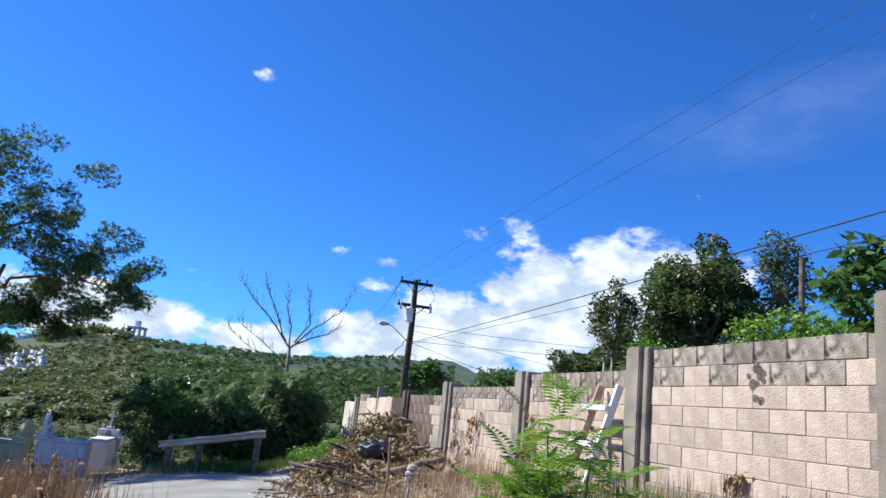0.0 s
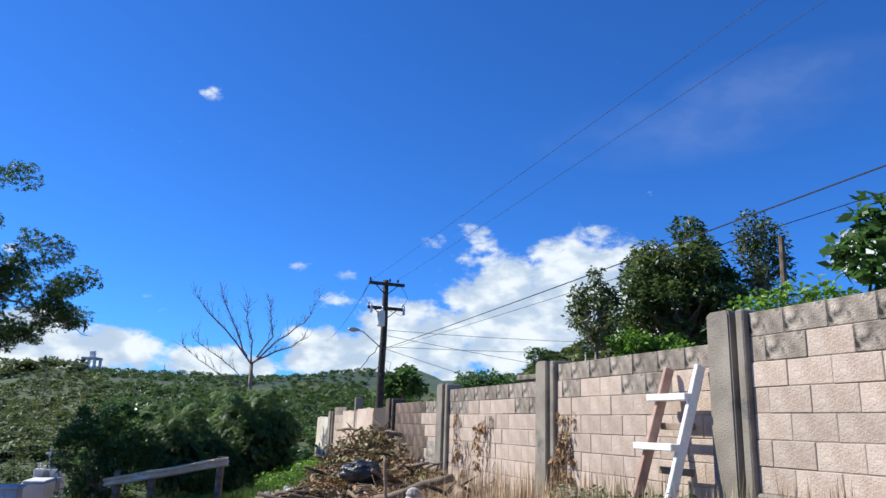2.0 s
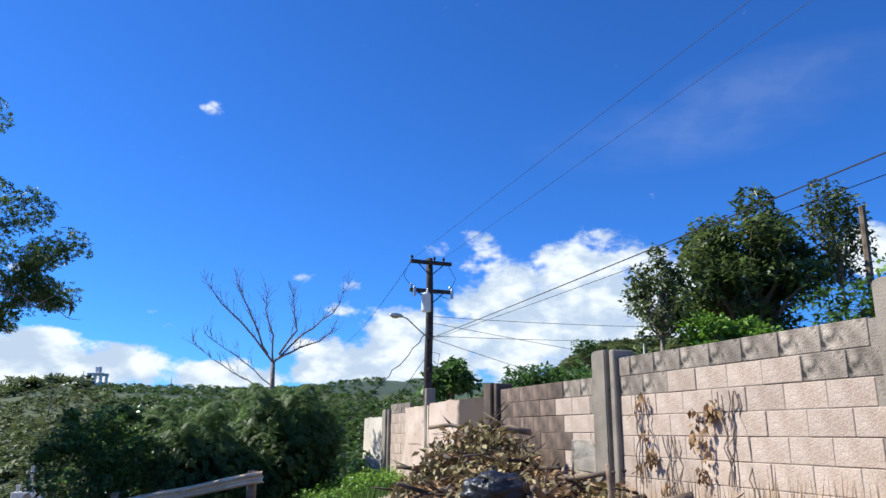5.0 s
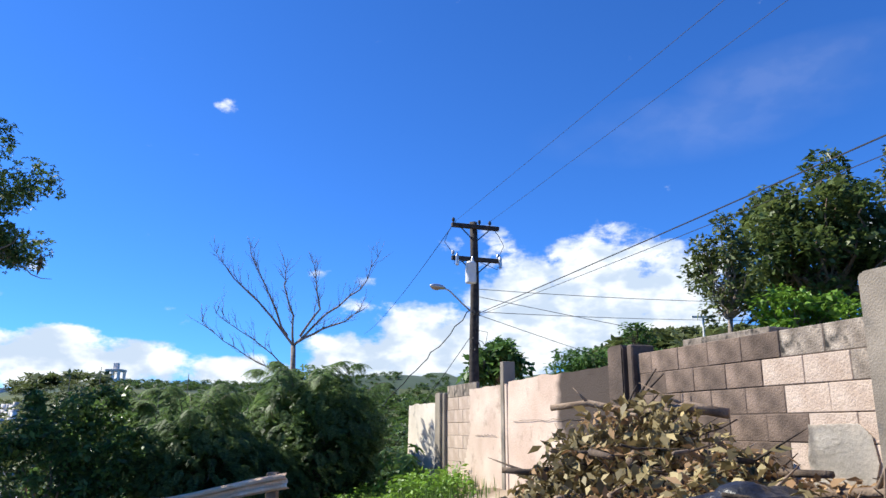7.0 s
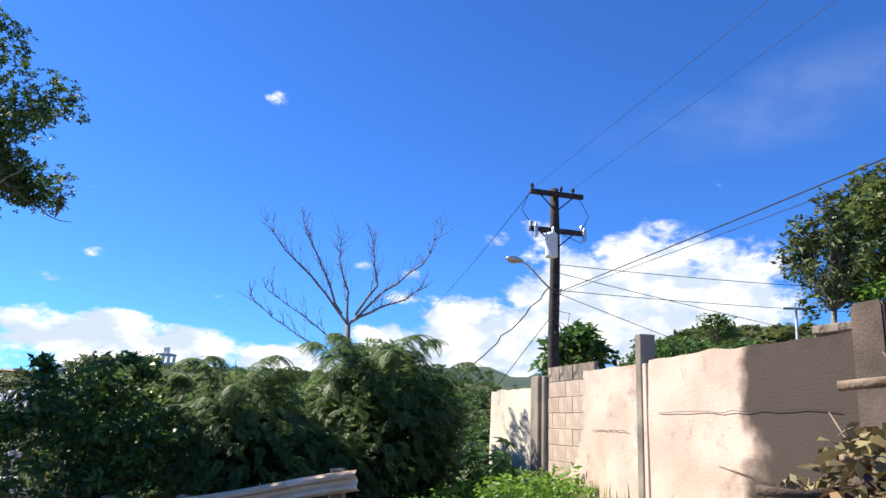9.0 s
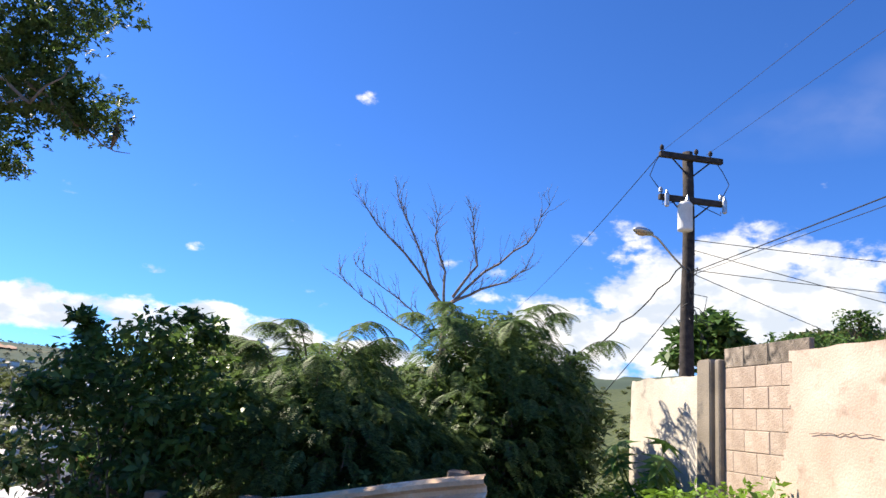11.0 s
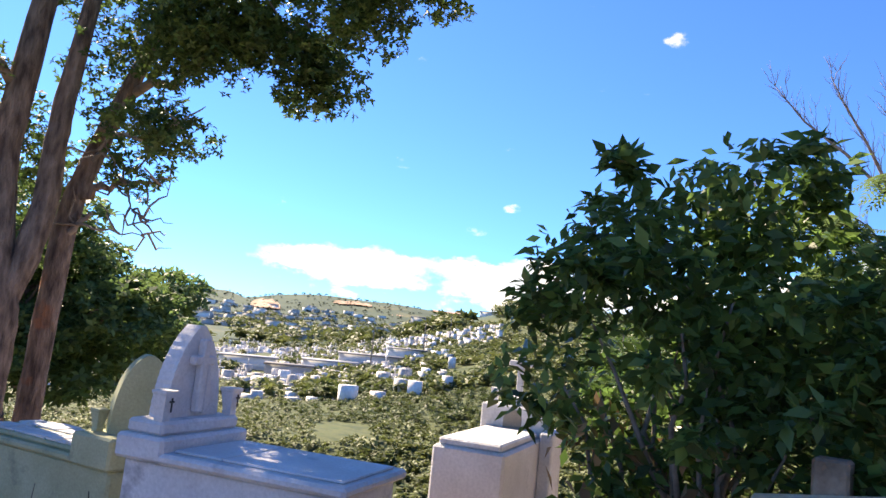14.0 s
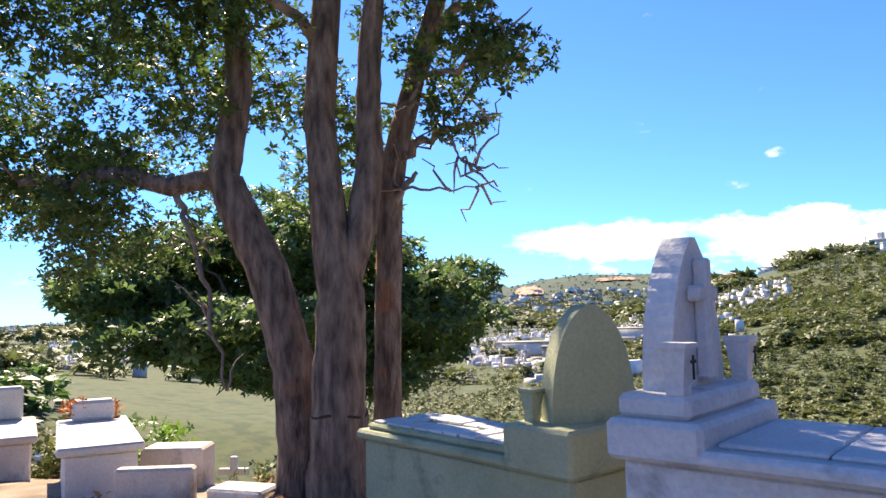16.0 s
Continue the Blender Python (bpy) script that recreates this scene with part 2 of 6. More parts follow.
M_TOMB = material("white_tomb", (0.52, 0.50, 0.49), (0.70, 0.675, 0.66), 0.75, 1.8, 0.3, 45, stain=(0.33, 0.32, 0.32), stain_scale=2.6, stain_at=(0.60, 0.72))
M_TOMB_G = material("green_tomb", (0.31, 0.32, 0.185), (0.43, 0.43, 0.27), 0.8, 2.0, 0.3, 45, stain=(0.18, 0.20, 0.14), stain_scale=2.6)
M_TOMB_P = material("cream_tomb", (0.55, 0.46, 0.39), (0.70, 0.62, 0.54), 0.8, 2.0, 0.3, 45, stain=(0.34, 0.28, 0.24), stain_scale=2.6)
M_TOMB_FAR = material("whitewashed_graves", (0.58, 0.53, 0.49), (0.86, 0.80, 0.75), 0.85, 0.6, 0.1, 3, island=0.4)
M_HOUSE = material("far_house_walls", (0.50, 0.47, 0.43), (0.74, 0.72, 0.69), 0.8, 0.05, 0.1, 1.0, island=0.35)
M_ROOF = material("far_roofs", (0.16, 0.15, 0.15), (0.42, 0.40, 0.39), 0.7, 0.05, 0.1, 1.0, island=0.5)
M_QUARRY = material("quarry_rock", (0.30, 0.17, 0.10), (0.50, 0.34, 0.24), 0.95, 0.05, 0.6, 0.6, stain=(0.12, 0.11, 0.06), stain_scale=0.02, stain_at=(0.58, 0.66))
M_STONE = material("rubble_stone", (0.38, 0.34, 0.30), (0.66, 0.63, 0.58), 0.9, 5.0, 0.5, 40, object_vary=0.3)
M_BAG = material("black_plastic", (0.012, 0.012, 0.014), (0.03, 0.03, 0.034), 0.38, 5.0, 0.8, 22, spec=0.5)
M_DARK = material("dark_opening", (0.02, 0.02, 0.02), (0.05, 0.045, 0.04), 0.9, 4.0, 0.2, 30)
M_PINK = material("pink_dome", (0.55, 0.22, 0.19), (0.66, 0.31, 0.27), 0.8, 1.0, 0.1, 10)
M_FLOWER = material("plastic_flowers", (0.60, 0.16, 0.05), (0.75, 0.35, 0.10), 0.6, 9.0, 0, 20, island=0.5)
M_LENS = material("lamp_lens", (0.35, 0.25, 0.15), (0.5, 0.38, 0.25), 0.25, 4.0, 0.05, 20)


# ---- mesh helpers ----
def mesh_of(name, bm):
    me = bpy.data.meshes.new(name)
    bm.normal_update()
    bm.to_mesh(me)
    bm.free()
    return me


def part(name, bm, mat, parent=None, label="", smooth=False, at=None):
    me = mesh_of(name, bm) if isinstance(bm, bmesh.types.BMesh) else bm
    if not me.materials:
        me.materials.append(mat)
    if smooth:
        me.polygons.foreach_set("use_smooth", [True] * len(me.polygons))
    ob = new(name, me)
    if parent:
        ob.parent = parent
    if at is not None:
        ob.matrix_basis = at
    if label:
        ob["label"] = label
    return ob


def thing(name, at, label, category, group="", kind=""):
    """An empty at a thing's base, to hold its parts."""
    ob = new(name)
    ob.matrix_basis = at if isinstance(at, Matrix) else Matrix.Translation(at)
    return tagged(ob, label, category, group, kind)


def box(bm, x0, x1, y0, y1, z0, z1, bevel=0.0, m=None):
    v = [bm.verts.new((x, y, z)) for z in (z0, z1) for y in (y0, y1) for x in (x0, x1)]
    f = [bm.faces.new([v[i] for i in q]) for q in ((0, 2, 3, 1), (4, 5, 7, 6), (0, 1, 5, 4), (2, 6, 7, 3), (0, 4, 6, 2), (1, 3, 7, 5))]
    geo = v
    if bevel:
        r = bmesh.ops.bevel(bm, geom=list({e for q in f for e in q.edges}), offset=bevel, segments=1, affect="EDGES", profile=0.5)
        geo = r["verts"]
    if m is not None:
        bmesh.ops.transform(bm, matrix=m, verts=list({x for x in geo}))
    return bm


def boxes(*specs, bevel=0.006):
    bm = bmesh.new()
    for sp in specs:
        box(bm, *sp, bevel=bevel)
    return bm


def tube(bm, pts, radii, sides=7, rough=0.0, rng=None):
    """A tapered, bent stem through points."""
    pts = [Vector(p) for p in pts]
    rings = []
    side = None
    for i, p in enumerate(pts):
        t = (pts[min(i + 1, len(pts) - 1)] - pts[max(i - 1, 0)]).normalized()
        if side is None:
            side = t.orthogonal().normalized()
        side = (side - t * side.dot(t)).normalized()
        other = t.cross(side)
        ring = []
        for k in range(sides):
            a = 2 * math.pi * k / sides
            r = radii[i] * (1 + (rng.uniform(-rough, rough) if rng else 0))
            ring.append(bm.verts.new(p + (side * math.cos(a) + other * math.sin(a)) * r))
        rings.append(ring)
    for a, b in zip(rings, rings[1:]):
        for k in range(sides):
            bm.faces.new((a[k], a[(k + 1) % sides], b[(k + 1) % sides], b[k]))
    bm.faces.new(rings[0][::-1])
    bm.faces.new(rings[-1])
    return bm


def wander(a, b, rng, n=6, off=0.08, sag=0.0):
    """Points from a to b that stray a little sideways."""
    a, b = Vector(a), Vector(b)
    far = (b - a).length
    out = []
    for i in range(n + 1):
        k = i / n
        p = a.lerp(b, k)
        w = math.sin(math.pi * k) * off * far
        out.append(p + Vector((rng.uniform(-w, w), rng.uniform(-w, w), rng.uniform(-w, w) - sag * 4 * k * (1 - k))))
    return out


def lathe(bm, profile, sides=20, centre=(0, 0)):
    rings = [[bm.verts.new((centre[0] + r * math.cos(2 * math.pi * k / sides), centre[1] + r * math.sin(2 * math.pi * k / sides), z)) for k in range(sides)] for r, z in profile]
    for a, b in zip(rings, rings[1:]):
        for k in range(sides):
            bm.faces.new((a[k], a[(k + 1) % sides], b[(k + 1) % sides], b[k]))
    bm.faces.new(rings[0][::-1])
    bm.faces.new(rings[-1])
    return bm


def scatter_mesh(name, verts, faces, mats, n):
    """Copies of a small template of verts and faces, by n 3x4 matrices, in one mesh."""
    verts, faces = np.array(verts, float), np.array(faces, int)
    v = np.einsum("nij,kj->nki", mats[:, :, :3], verts) + mats[:, None, :, 3]
    f = faces[None] + (np.arange(n) * len(verts))[:, None, None]
    me = bpy.data.meshes.new(name)
    v, f = v.reshape(-1, 3), f.reshape(-1, faces.shape[1])
    me.vertices.add(len(v))
    me.vertices.foreach_set("co", v.ravel())
    me.loops.add(f.size)
    me.loops.foreach_set("vertex_index", f.ravel())
    me.polygons.add(len(f))
    me.polygons.foreach_set("loop_start", np.arange(len(f)) * faces.shape[1])
    me.polygons.foreach_set("loop_total", np.full(len(f), faces.shape[1]))
    me.update(calc_edges=True)
    return me


def turns(rng, n, droop=0.0, spread=1.0):
    """n random rotation matrices: yaw all round, then a tilt, so that the template's x axis points outwards."""
    yaw, tilt, roll = rng.uniform(0, 2 * np.pi, n), rng.normal(droop, 0.5 * spread, n), rng.normal(0, 0.7 * spread, n)
    cy, sy, ct, st, cr, sr = np.cos(yaw), np.sin(yaw), np.cos(tilt), np.sin(tilt), np.cos(roll), np.sin(roll)
    z = np.zeros(n)
    o = np.ones(n)
    rz = np.stack([np.stack([cy, -sy, z], -1), np.stack([sy, cy, z], -1), np.stack([z, z, o], -1)], 1)
    ry = np.stack([np.stack([ct, z, st], -1), np.stack([z, o, z], -1), np.stack([-st, z, ct], -1)], 1)
    rx = np.stack([np.stack([o, z, z], -1), np.stack([z, cr, -sr], -1), np.stack([z, sr, cr], -1)], 1)
    return rz @ ry @ rx


LEAF_V = [(0, 0, 0), (0.45, 0.24, 0.06), (1, 0, -0.08), (0.45, -0.24, 0.06)]
LEAF_F = [(0, 1, 2, 3)]
CLUMP_V, CLUMP_F = [], []
for _k in range(5):
    _a = _k * 2.4
    _t = 0.5 + 0.12 * _k
    for _x, _y, _z in LEAF_V:
        _px, _pz = _x * math.cos(0.5 - 0.2 * _k) , _z + _x * math.sin(0.5 - 0.2 * _k)
        CLUMP_V.append((_px * math.cos(_a) - _y * math.sin(_a), _px * math.sin(_a) + _y * math.cos(_a), _pz + 0.1 * _k))
    CLUMP_F.append(tuple(4 * _k + i for i in range(4)))
FROND_V, FROND_F = [], []
for _k in range(12):
    _x = 0.10 + 0.077 * _k
    _z = 0.16 * _x - 0.42 * _x * _x
    _l = 0.27 * math.sin(math.pi * (0.2 + 0.74 * _k / 11)) + 0.04
    for _s in (-1, 1):
        _b = len(FROND_V)
        FROND_V += [(_x - 0.02, 0, _z), (_x - 0.005, _s * _l * 0.5, _z + 0.012), (_x + 0.06, _s * _l, _z - 0.04), (_x + 0.055, _s * _l * 0.45, _z)]
        FROND_F.append((_b, _b + 1, _b + 2, _b + 3))
for _k in range(5):
    _b = len(FROND_V)
    for _x, _y in ((0.2 * _k, -0.008), (0.2 * _k, 0.008), (0.2 * _k + 0.2, 0.006), (0.2 * _k + 0.2, -0.006)):
        FROND_V.append((_x, _y, 0.16 * _x - 0.42 * _x * _x - 0.004))
    FROND_F.append((_b, _b + 1, _b + 2, _b + 3))


def foliage(name, blobs, count, size, template, seed, droop=0.15, shell=0.55):
    """Leaves in and on a set of ovals (x, y, z, rx, ry, rz), as one mesh. Thinned by noise, so that gaps are left."""
    rng = np.random.default_rng(seed)
    b = np.array(blobs, float)
    vol = (b[:, 3] * b[:, 4] * b[:, 5]) ** 0.75
    pick = rng.choice(len(b), count, p=vol / vol.sum())
    d = rng.normal(0, 1, (count, 3))
    d /= np.linalg.norm(d, axis=1)[:, None]
    rad = rng.uniform(shell ** 3, 1.12, count) ** (1 / 3)
    p = b[pick, :3] + d * b[pick, 3:] * rad[:, None]
    wob = np.sin(p[:, 0] * 3.1 + seed) * np.sin(p[:, 1] * 2.7 + 1.3 * seed) * np.sin(p[:, 2] * 3.7)
    p = p[wob > -0.42]
    n = len(p)
    rot = turns(rng, n, droop)
    sc = size * rng.uniform(0.6, 1.35, n)
    mats = np.concatenate([rot * sc[:, None, None], p[:, :, None]], 2)
    v, f = {"leaf": (LEAF_V, LEAF_F), "clump": (CLUMP_V, CLUMP_F), "frond": (FROND_V, FROND_F)}[template]
    return scatter_mesh(name, v, f, mats, n)


# ---- the lie of the land ----
WX, WY, WD = 3.82, 4.65, 111.6
WALL = pose(WX, WY, 0, 0, 0, WD)
DX, DY = math.cos(radians(WD)), math.sin(radians(WD))


def along(x, y):
    """Distance along the wall and out from it, towards the road."""
    rx, ry = x - WX, y - WY
    return rx * DX + ry * DY, -rx * DY + ry * DX


def ramp_of(v, xs, ys):
    return float(np.interp(v, xs, ys))


def smooth01(a, b, v):
    k = min(max((v - a) / (b - a), 0.0), 1.0)
    return k * k * (3 - 2 * k)


def land(x, y):
    s, u = along(x, y)
    near = 0.1 - 0.036 * max(min(s, 24), -30)
    near += ramp_of(u, (-12, -1, 0, 0.9, 2.0, 2.8, 4.2, 5.5, 7.3, 11, 16, 30), (1.9, 1.15, 0.95, 0.7, 0.3, 0.08, 0.0, -0.14, -0.42, -0.45, -0.6, -1.2))
    q = (x + 10) * -0.766 + (y - 20.2) * 0.643
    b = (x + 3) * -0.30 + (y - 20.5) * 0.954
    fall = -0.32 * max(q - 1.6, 0) * smooth01(1.6, 9, q) - 0.10 * max(b, 0) * smooth01(0, 6, b)
    near += fall
    rx, ry = x + 4, y - 14
    r = math.hypot(rx, ry)
    if r < 22:
        return near
    yaw = math.degrees(math.atan2(-rx, ry))
    n1 = noise.noise((x / 260, y / 260, 0.3))
    n2 = noise.noise((x / 60, y / 60, 1.7))
    # spur with the tower, valley with the town, hills behind, sea to the west
    side = smooth01(50, 27, yaw) * smooth01(-60, -8, yaw)
    spur = -5 + ramp_of(r, (20, 60, 150, 420, 700, 1200), (2, -4, 4, 30, 6, -8)) + 2.0 * n2
    right = smooth01(3, -15, yaw) * smooth01(-150, -60, yaw)
    slope_r = 2.0 + ramp_of(r, (20, 60, 120, 250, 420, 900), (0.5, 5.5, 14, 26, 34, 40))
    valley = ramp_of(r, (20, 50, 110, 300, 700, 1300, 4000), (-3.2, -6.5, -10, -10, -4, 14, 20)) + 1.2 * n2
    west = ramp_of(r, (20, 60, 300, 1500, 3000), (-2.0, -4, -9, -22, -50))
    left = smooth01(66, 96, yaw) if yaw > 0 else smooth01(-70, -120, yaw)
    far = valley * (1 - side) + spur * side
    far = far * (1 - right) + slope_r * right
    far = far * (1 - left) + west * left
    crest = ramp_of(yaw, (-60, -20, 0, 29, 35, 42, 48, 51, 52.6, 54, 57, 62, 72, 84), (40, 62, 72, 90, 84, 80, 71, 60, 46, 60, 57, 44, 28, 6))
    ridge = math.exp(-(((r - 1900) / 480) ** 2)) * max(crest - 4 + 7 * n1 + 5 * noise.noise((x / 150, y / 150, 4.0)), 0)
    ridge *= smooth01(92, 80, yaw) * smooth01(-95, -60, yaw)
    knob = math.exp(-(((r - 620) / 170) ** 2) - (((yaw - 4) / 9) ** 2)) * (22 + 16 * n2)
    mount = math.exp(-(((r - 3600) / 600) ** 2) - (((yaw + 2) / 7) ** 2)) * (190 + 60 * n1)
    far += ridge + knob * (1 + 0.3 * n2) + mount * (1 + 0.3 * n1)
    k = smooth01(22, 60, r)
    return near * (1 - k) + far * k


def build_ground():
    cx, cy = -4.0, 13.0
    radii = [0.0] + [0.45 * i for i in range(1, 62)] + list(np.geomspace(28.5, 4800, 70))
    spokes = 300
    verts, faces, slots = [(cx, cy, land(cx, cy))], [], []
    for r in radii[1:]:
        for k in range(spokes):
            a = 2 * math.pi * k / spokes
            x, y = cx + r * math.cos(a), cy + r * math.sin(a)
            z = land(x, y)
            if r < 27:
                z += 0.035 * noise.noise((x * 1.7, y * 1.7, 0)) + 0.02 * noise.noise((x * 5, y * 5, 3))
            verts.append((x, y, z))
    for k in range(spokes):
        faces.append((0, 1 + k, 1 + (k + 1) % spokes))
        slots.append(0)
    for i in range(len(radii) - 2):
        for k in range(spokes):
            a = 1 + i * spokes
            faces.append((a + k, a + spokes + k, a + spokes + (k + 1) % spokes, a + (k + 1) % spokes))
            r = radii[i + 1]
            slots.append(0 if r < 18 + 5 * noise.noise((k * 0.11, r * 0.2, 0)) else (1 if r < 330 + 90 * noise.noise((k * 0.2, 0, 1)) else 2))
    me = bpy.data.meshes.new("ground")
    me.from_pydata(verts, [], faces)
    for m in (M_DIRT, M_SCRUB, M_FOREST):
        me.materials.append(m)
    me.polygons.foreach_set("material_index", slots)
    me.polygons.foreach_set("use_smooth", [True] * len(faces))
    tagged(new("ground", me), "dry earth, scrub slopes and wooded hills to the horizon", "ground", kind="structure")


build_ground()


def build_water():
    bm = bmesh.new()
    v = [bm.verts.new((x, y, -47)) for x, y in ((-2300, -2600), (-2300, 900), (-4900, 1100), (-4900, -2600))]
    bm.faces.new(v)
    tagged(part("water", bm, M_WATER), "distant blue sea below the horizon", "water", kind="structure")


build_water()


def build_road():
    """The worn concrete lane, a slab of its own that follows the land, with broken edges."""
    rng = random.Random(5)
    bm = bmesh.new()
    rows = []
    for i in range(-10, 76):
        s = i * 0.4
        if s > 15.4:
            break
        right = 2.75 + 1.25 * smooth01(2.5, -0.5, s) + 0.14 * math.sin(s * 1.3) + rng.uniform(-0.06, 0.06) - 0.25 * smooth01(8, 14, s)
        left = 5.1 + 1.3 * smooth01(3.5, 10, s) + 0.2 * math.sin(s * 0.8) + rng.uniform(-0.05, 0.05)
        row = []
        for k in range(15):
            u = right + (left - right) * k / 14
            p = WALL @ Vector((s, u, 0))
            row.append(bm.verts.new((p.x, p.y, land(p.x, p.y) + 0.07)))
        rows.append(row)
    for a, b in zip(rows, rows[1:]):
        for k in range(14):
            bm.faces.new((a[k], a[k + 1], b[k + 1], b[k]))
    bmesh.ops.solidify(bm, geom=list(bm.faces), thickness=0.12)
    bmesh.ops.recalc_face_normals(bm, faces=list(bm.faces))
    tagged(part("road", bm, M_ROAD, smooth=False), "pale worn concrete lane with broken edges", "road", kind="structure")


build_road()

# ---- the block wall ----
COLUMNS = (-3.3, 0.0, 3.29, 6.41, 9.95, 12.98, 16.05, 18.59)
COL_TOP = (3.05, 2.82, 2.58, 2.38, 2.25, 2.08, 2.17, 1.86)
PANEL_TOP = (2.76, 2.54, 2.33, 2.15, 1.98, 1.90, 1.86, 1.71)
PANEL_LOW = (1.36, 1.14, 0.93, 0.75, 0.58, 0.45, 0.36, 0.28)
WALL_END = 20.7


def block_mesh(w, mat):
    bm = bmesh.new()
    box(bm, 0.0022, w - 0.0022, 0, 0.05, 0.003, 0.197, bevel=0.0045)
    me = mesh_of("block", bm)
    me.materials.append(mat)
    return me


BLOCKS = {(w, m.name): block_mesh(w, m) for w in (0.4, 0.2) for m in (M_BLOCK, M_TOPBLOCK, M_SOOTBLOCK)}


def sooty(mat, name, centre, width):
    """A copy of a plaster with a scorched patch of uneven outline round a place along the wall."""
    m = mat.copy()
    m.name = name
    nodes, links = m.node_tree.nodes, m.node_tree.links
    bs = next(n for n in nodes if n.type == "BSDF_PRINCIPLED")
    src = bs.inputs["Base Color"].links[0].from_socket
    co = nodes.new("ShaderNodeTexCoord")
    sep = nodes.new("ShaderNodeSeparateXYZ")
    links.new(co.outputs["Object"], sep.inputs[0])
    dist = nodes.new("ShaderNodeMath")
    dist.operation, dist.inputs[1].default_value = "SUBTRACT", centre
    links.new(sep.outputs[0], dist.inputs[0])
    ab = nodes.new("ShaderNodeMath")
    ab.operation = "ABSOLUTE"
    links.new(dist.outputs[0], ab.inputs[0])
    nz = nodes.new("ShaderNodeTexNoise")
    nz.inputs["Scale"].default_value, nz.inputs["Detail"].default_value = 2.2, 7
    links.new(co.outputs["Object"], nz.inputs["Vector"])
    k = nodes.new("ShaderNodeMath")
    k.operation, k.inputs[1].default_value = "MULTIPLY_ADD", 1.1
    links.new(nz.outputs[0], k.inputs[0])
    links.new(ab.outputs[0], k.inputs[2])
    r = nodes.new("ShaderNodeMapRange")
    r.interpolation_type = "SMOOTHSTEP"
    r.inputs[1].default_value, r.inputs[2].default_value = width + 0.75, width + 0.4
    links.new(k.outputs[0], r.inputs[0])
    mix = nodes.new("ShaderNodeMix")
    mix.data_type = "RGBA"
    mix.inputs[7].default_value = (0.062, 0.045, 0.036, 1)
    links.new(r.outputs[0], mix.inputs[0])
    links.new(src, mix.inputs[6])
    links.new(mix.outputs[2], bs.inputs["Base Color"])
    return m


M_PLASTER_S = sooty(M_PLASTER, "scorched_plaster", 13.2, 1.15)


def build_column(i):
    s, top = COLUMNS[i], COL_TOP[i]
    p = WALL @ Vector((s, 0, 0))
    low = land(p.x, p.y) - 0.4
    col = thing("column", WALL, "grey grooved precast concrete column of the wall", "column", "wall columns", "structure")
    if i == 6:
        part("post", boxes((s - 0.05, s + 0.06, -0.2, -0.02, low, top), bevel=0.008), M_COLUMN, col)
        part("strip", boxes((s - 0.12, s - 0.05, -0.2, -0.035, low, 1.86), bevel=0.006), M_PLASTER, col)
        return
    stone = M_SOOT if i == 5 else M_COLUMN
    bm = bmesh.new()
    prof = [(s - 0.02, low), (s + 0.26, low), (s + 0.25, top - 0.03), (s + 0.22, top), (s + 0.0, top), (s - 0.02, top - 0.03)]
    front = [bm.verts.new((x, 0.03, z)) for x, z in prof]
    back = [bm.verts.new((x, -0.28, z)) for x, z in prof]
    bm.faces.new(front)
    bm.faces.new(back[::-1])
    for k in range(6):
        bm.faces.new((front[k], back[k], back[(k + 1) % 6], front[(k + 1) % 6]))
    bmesh.ops.recalc_face_normals(bm, faces=list(bm.faces))
    bmesh.ops.bevel(bm, geom=[e for e in bm.edges], offset=0.012, segments=2, affect="EDGES")
    part("shaft", bm, stone, col)
    part("flange", boxes((s - 0.15, s - 0.06, -0.26, 0.0, low, top - 0.01), bevel=0.012), stone, col)
    part("web", boxes((s - 0.07, s - 0.01, -0.25, -0.05, low, top - 0.02), bevel=0.004), stone, col)


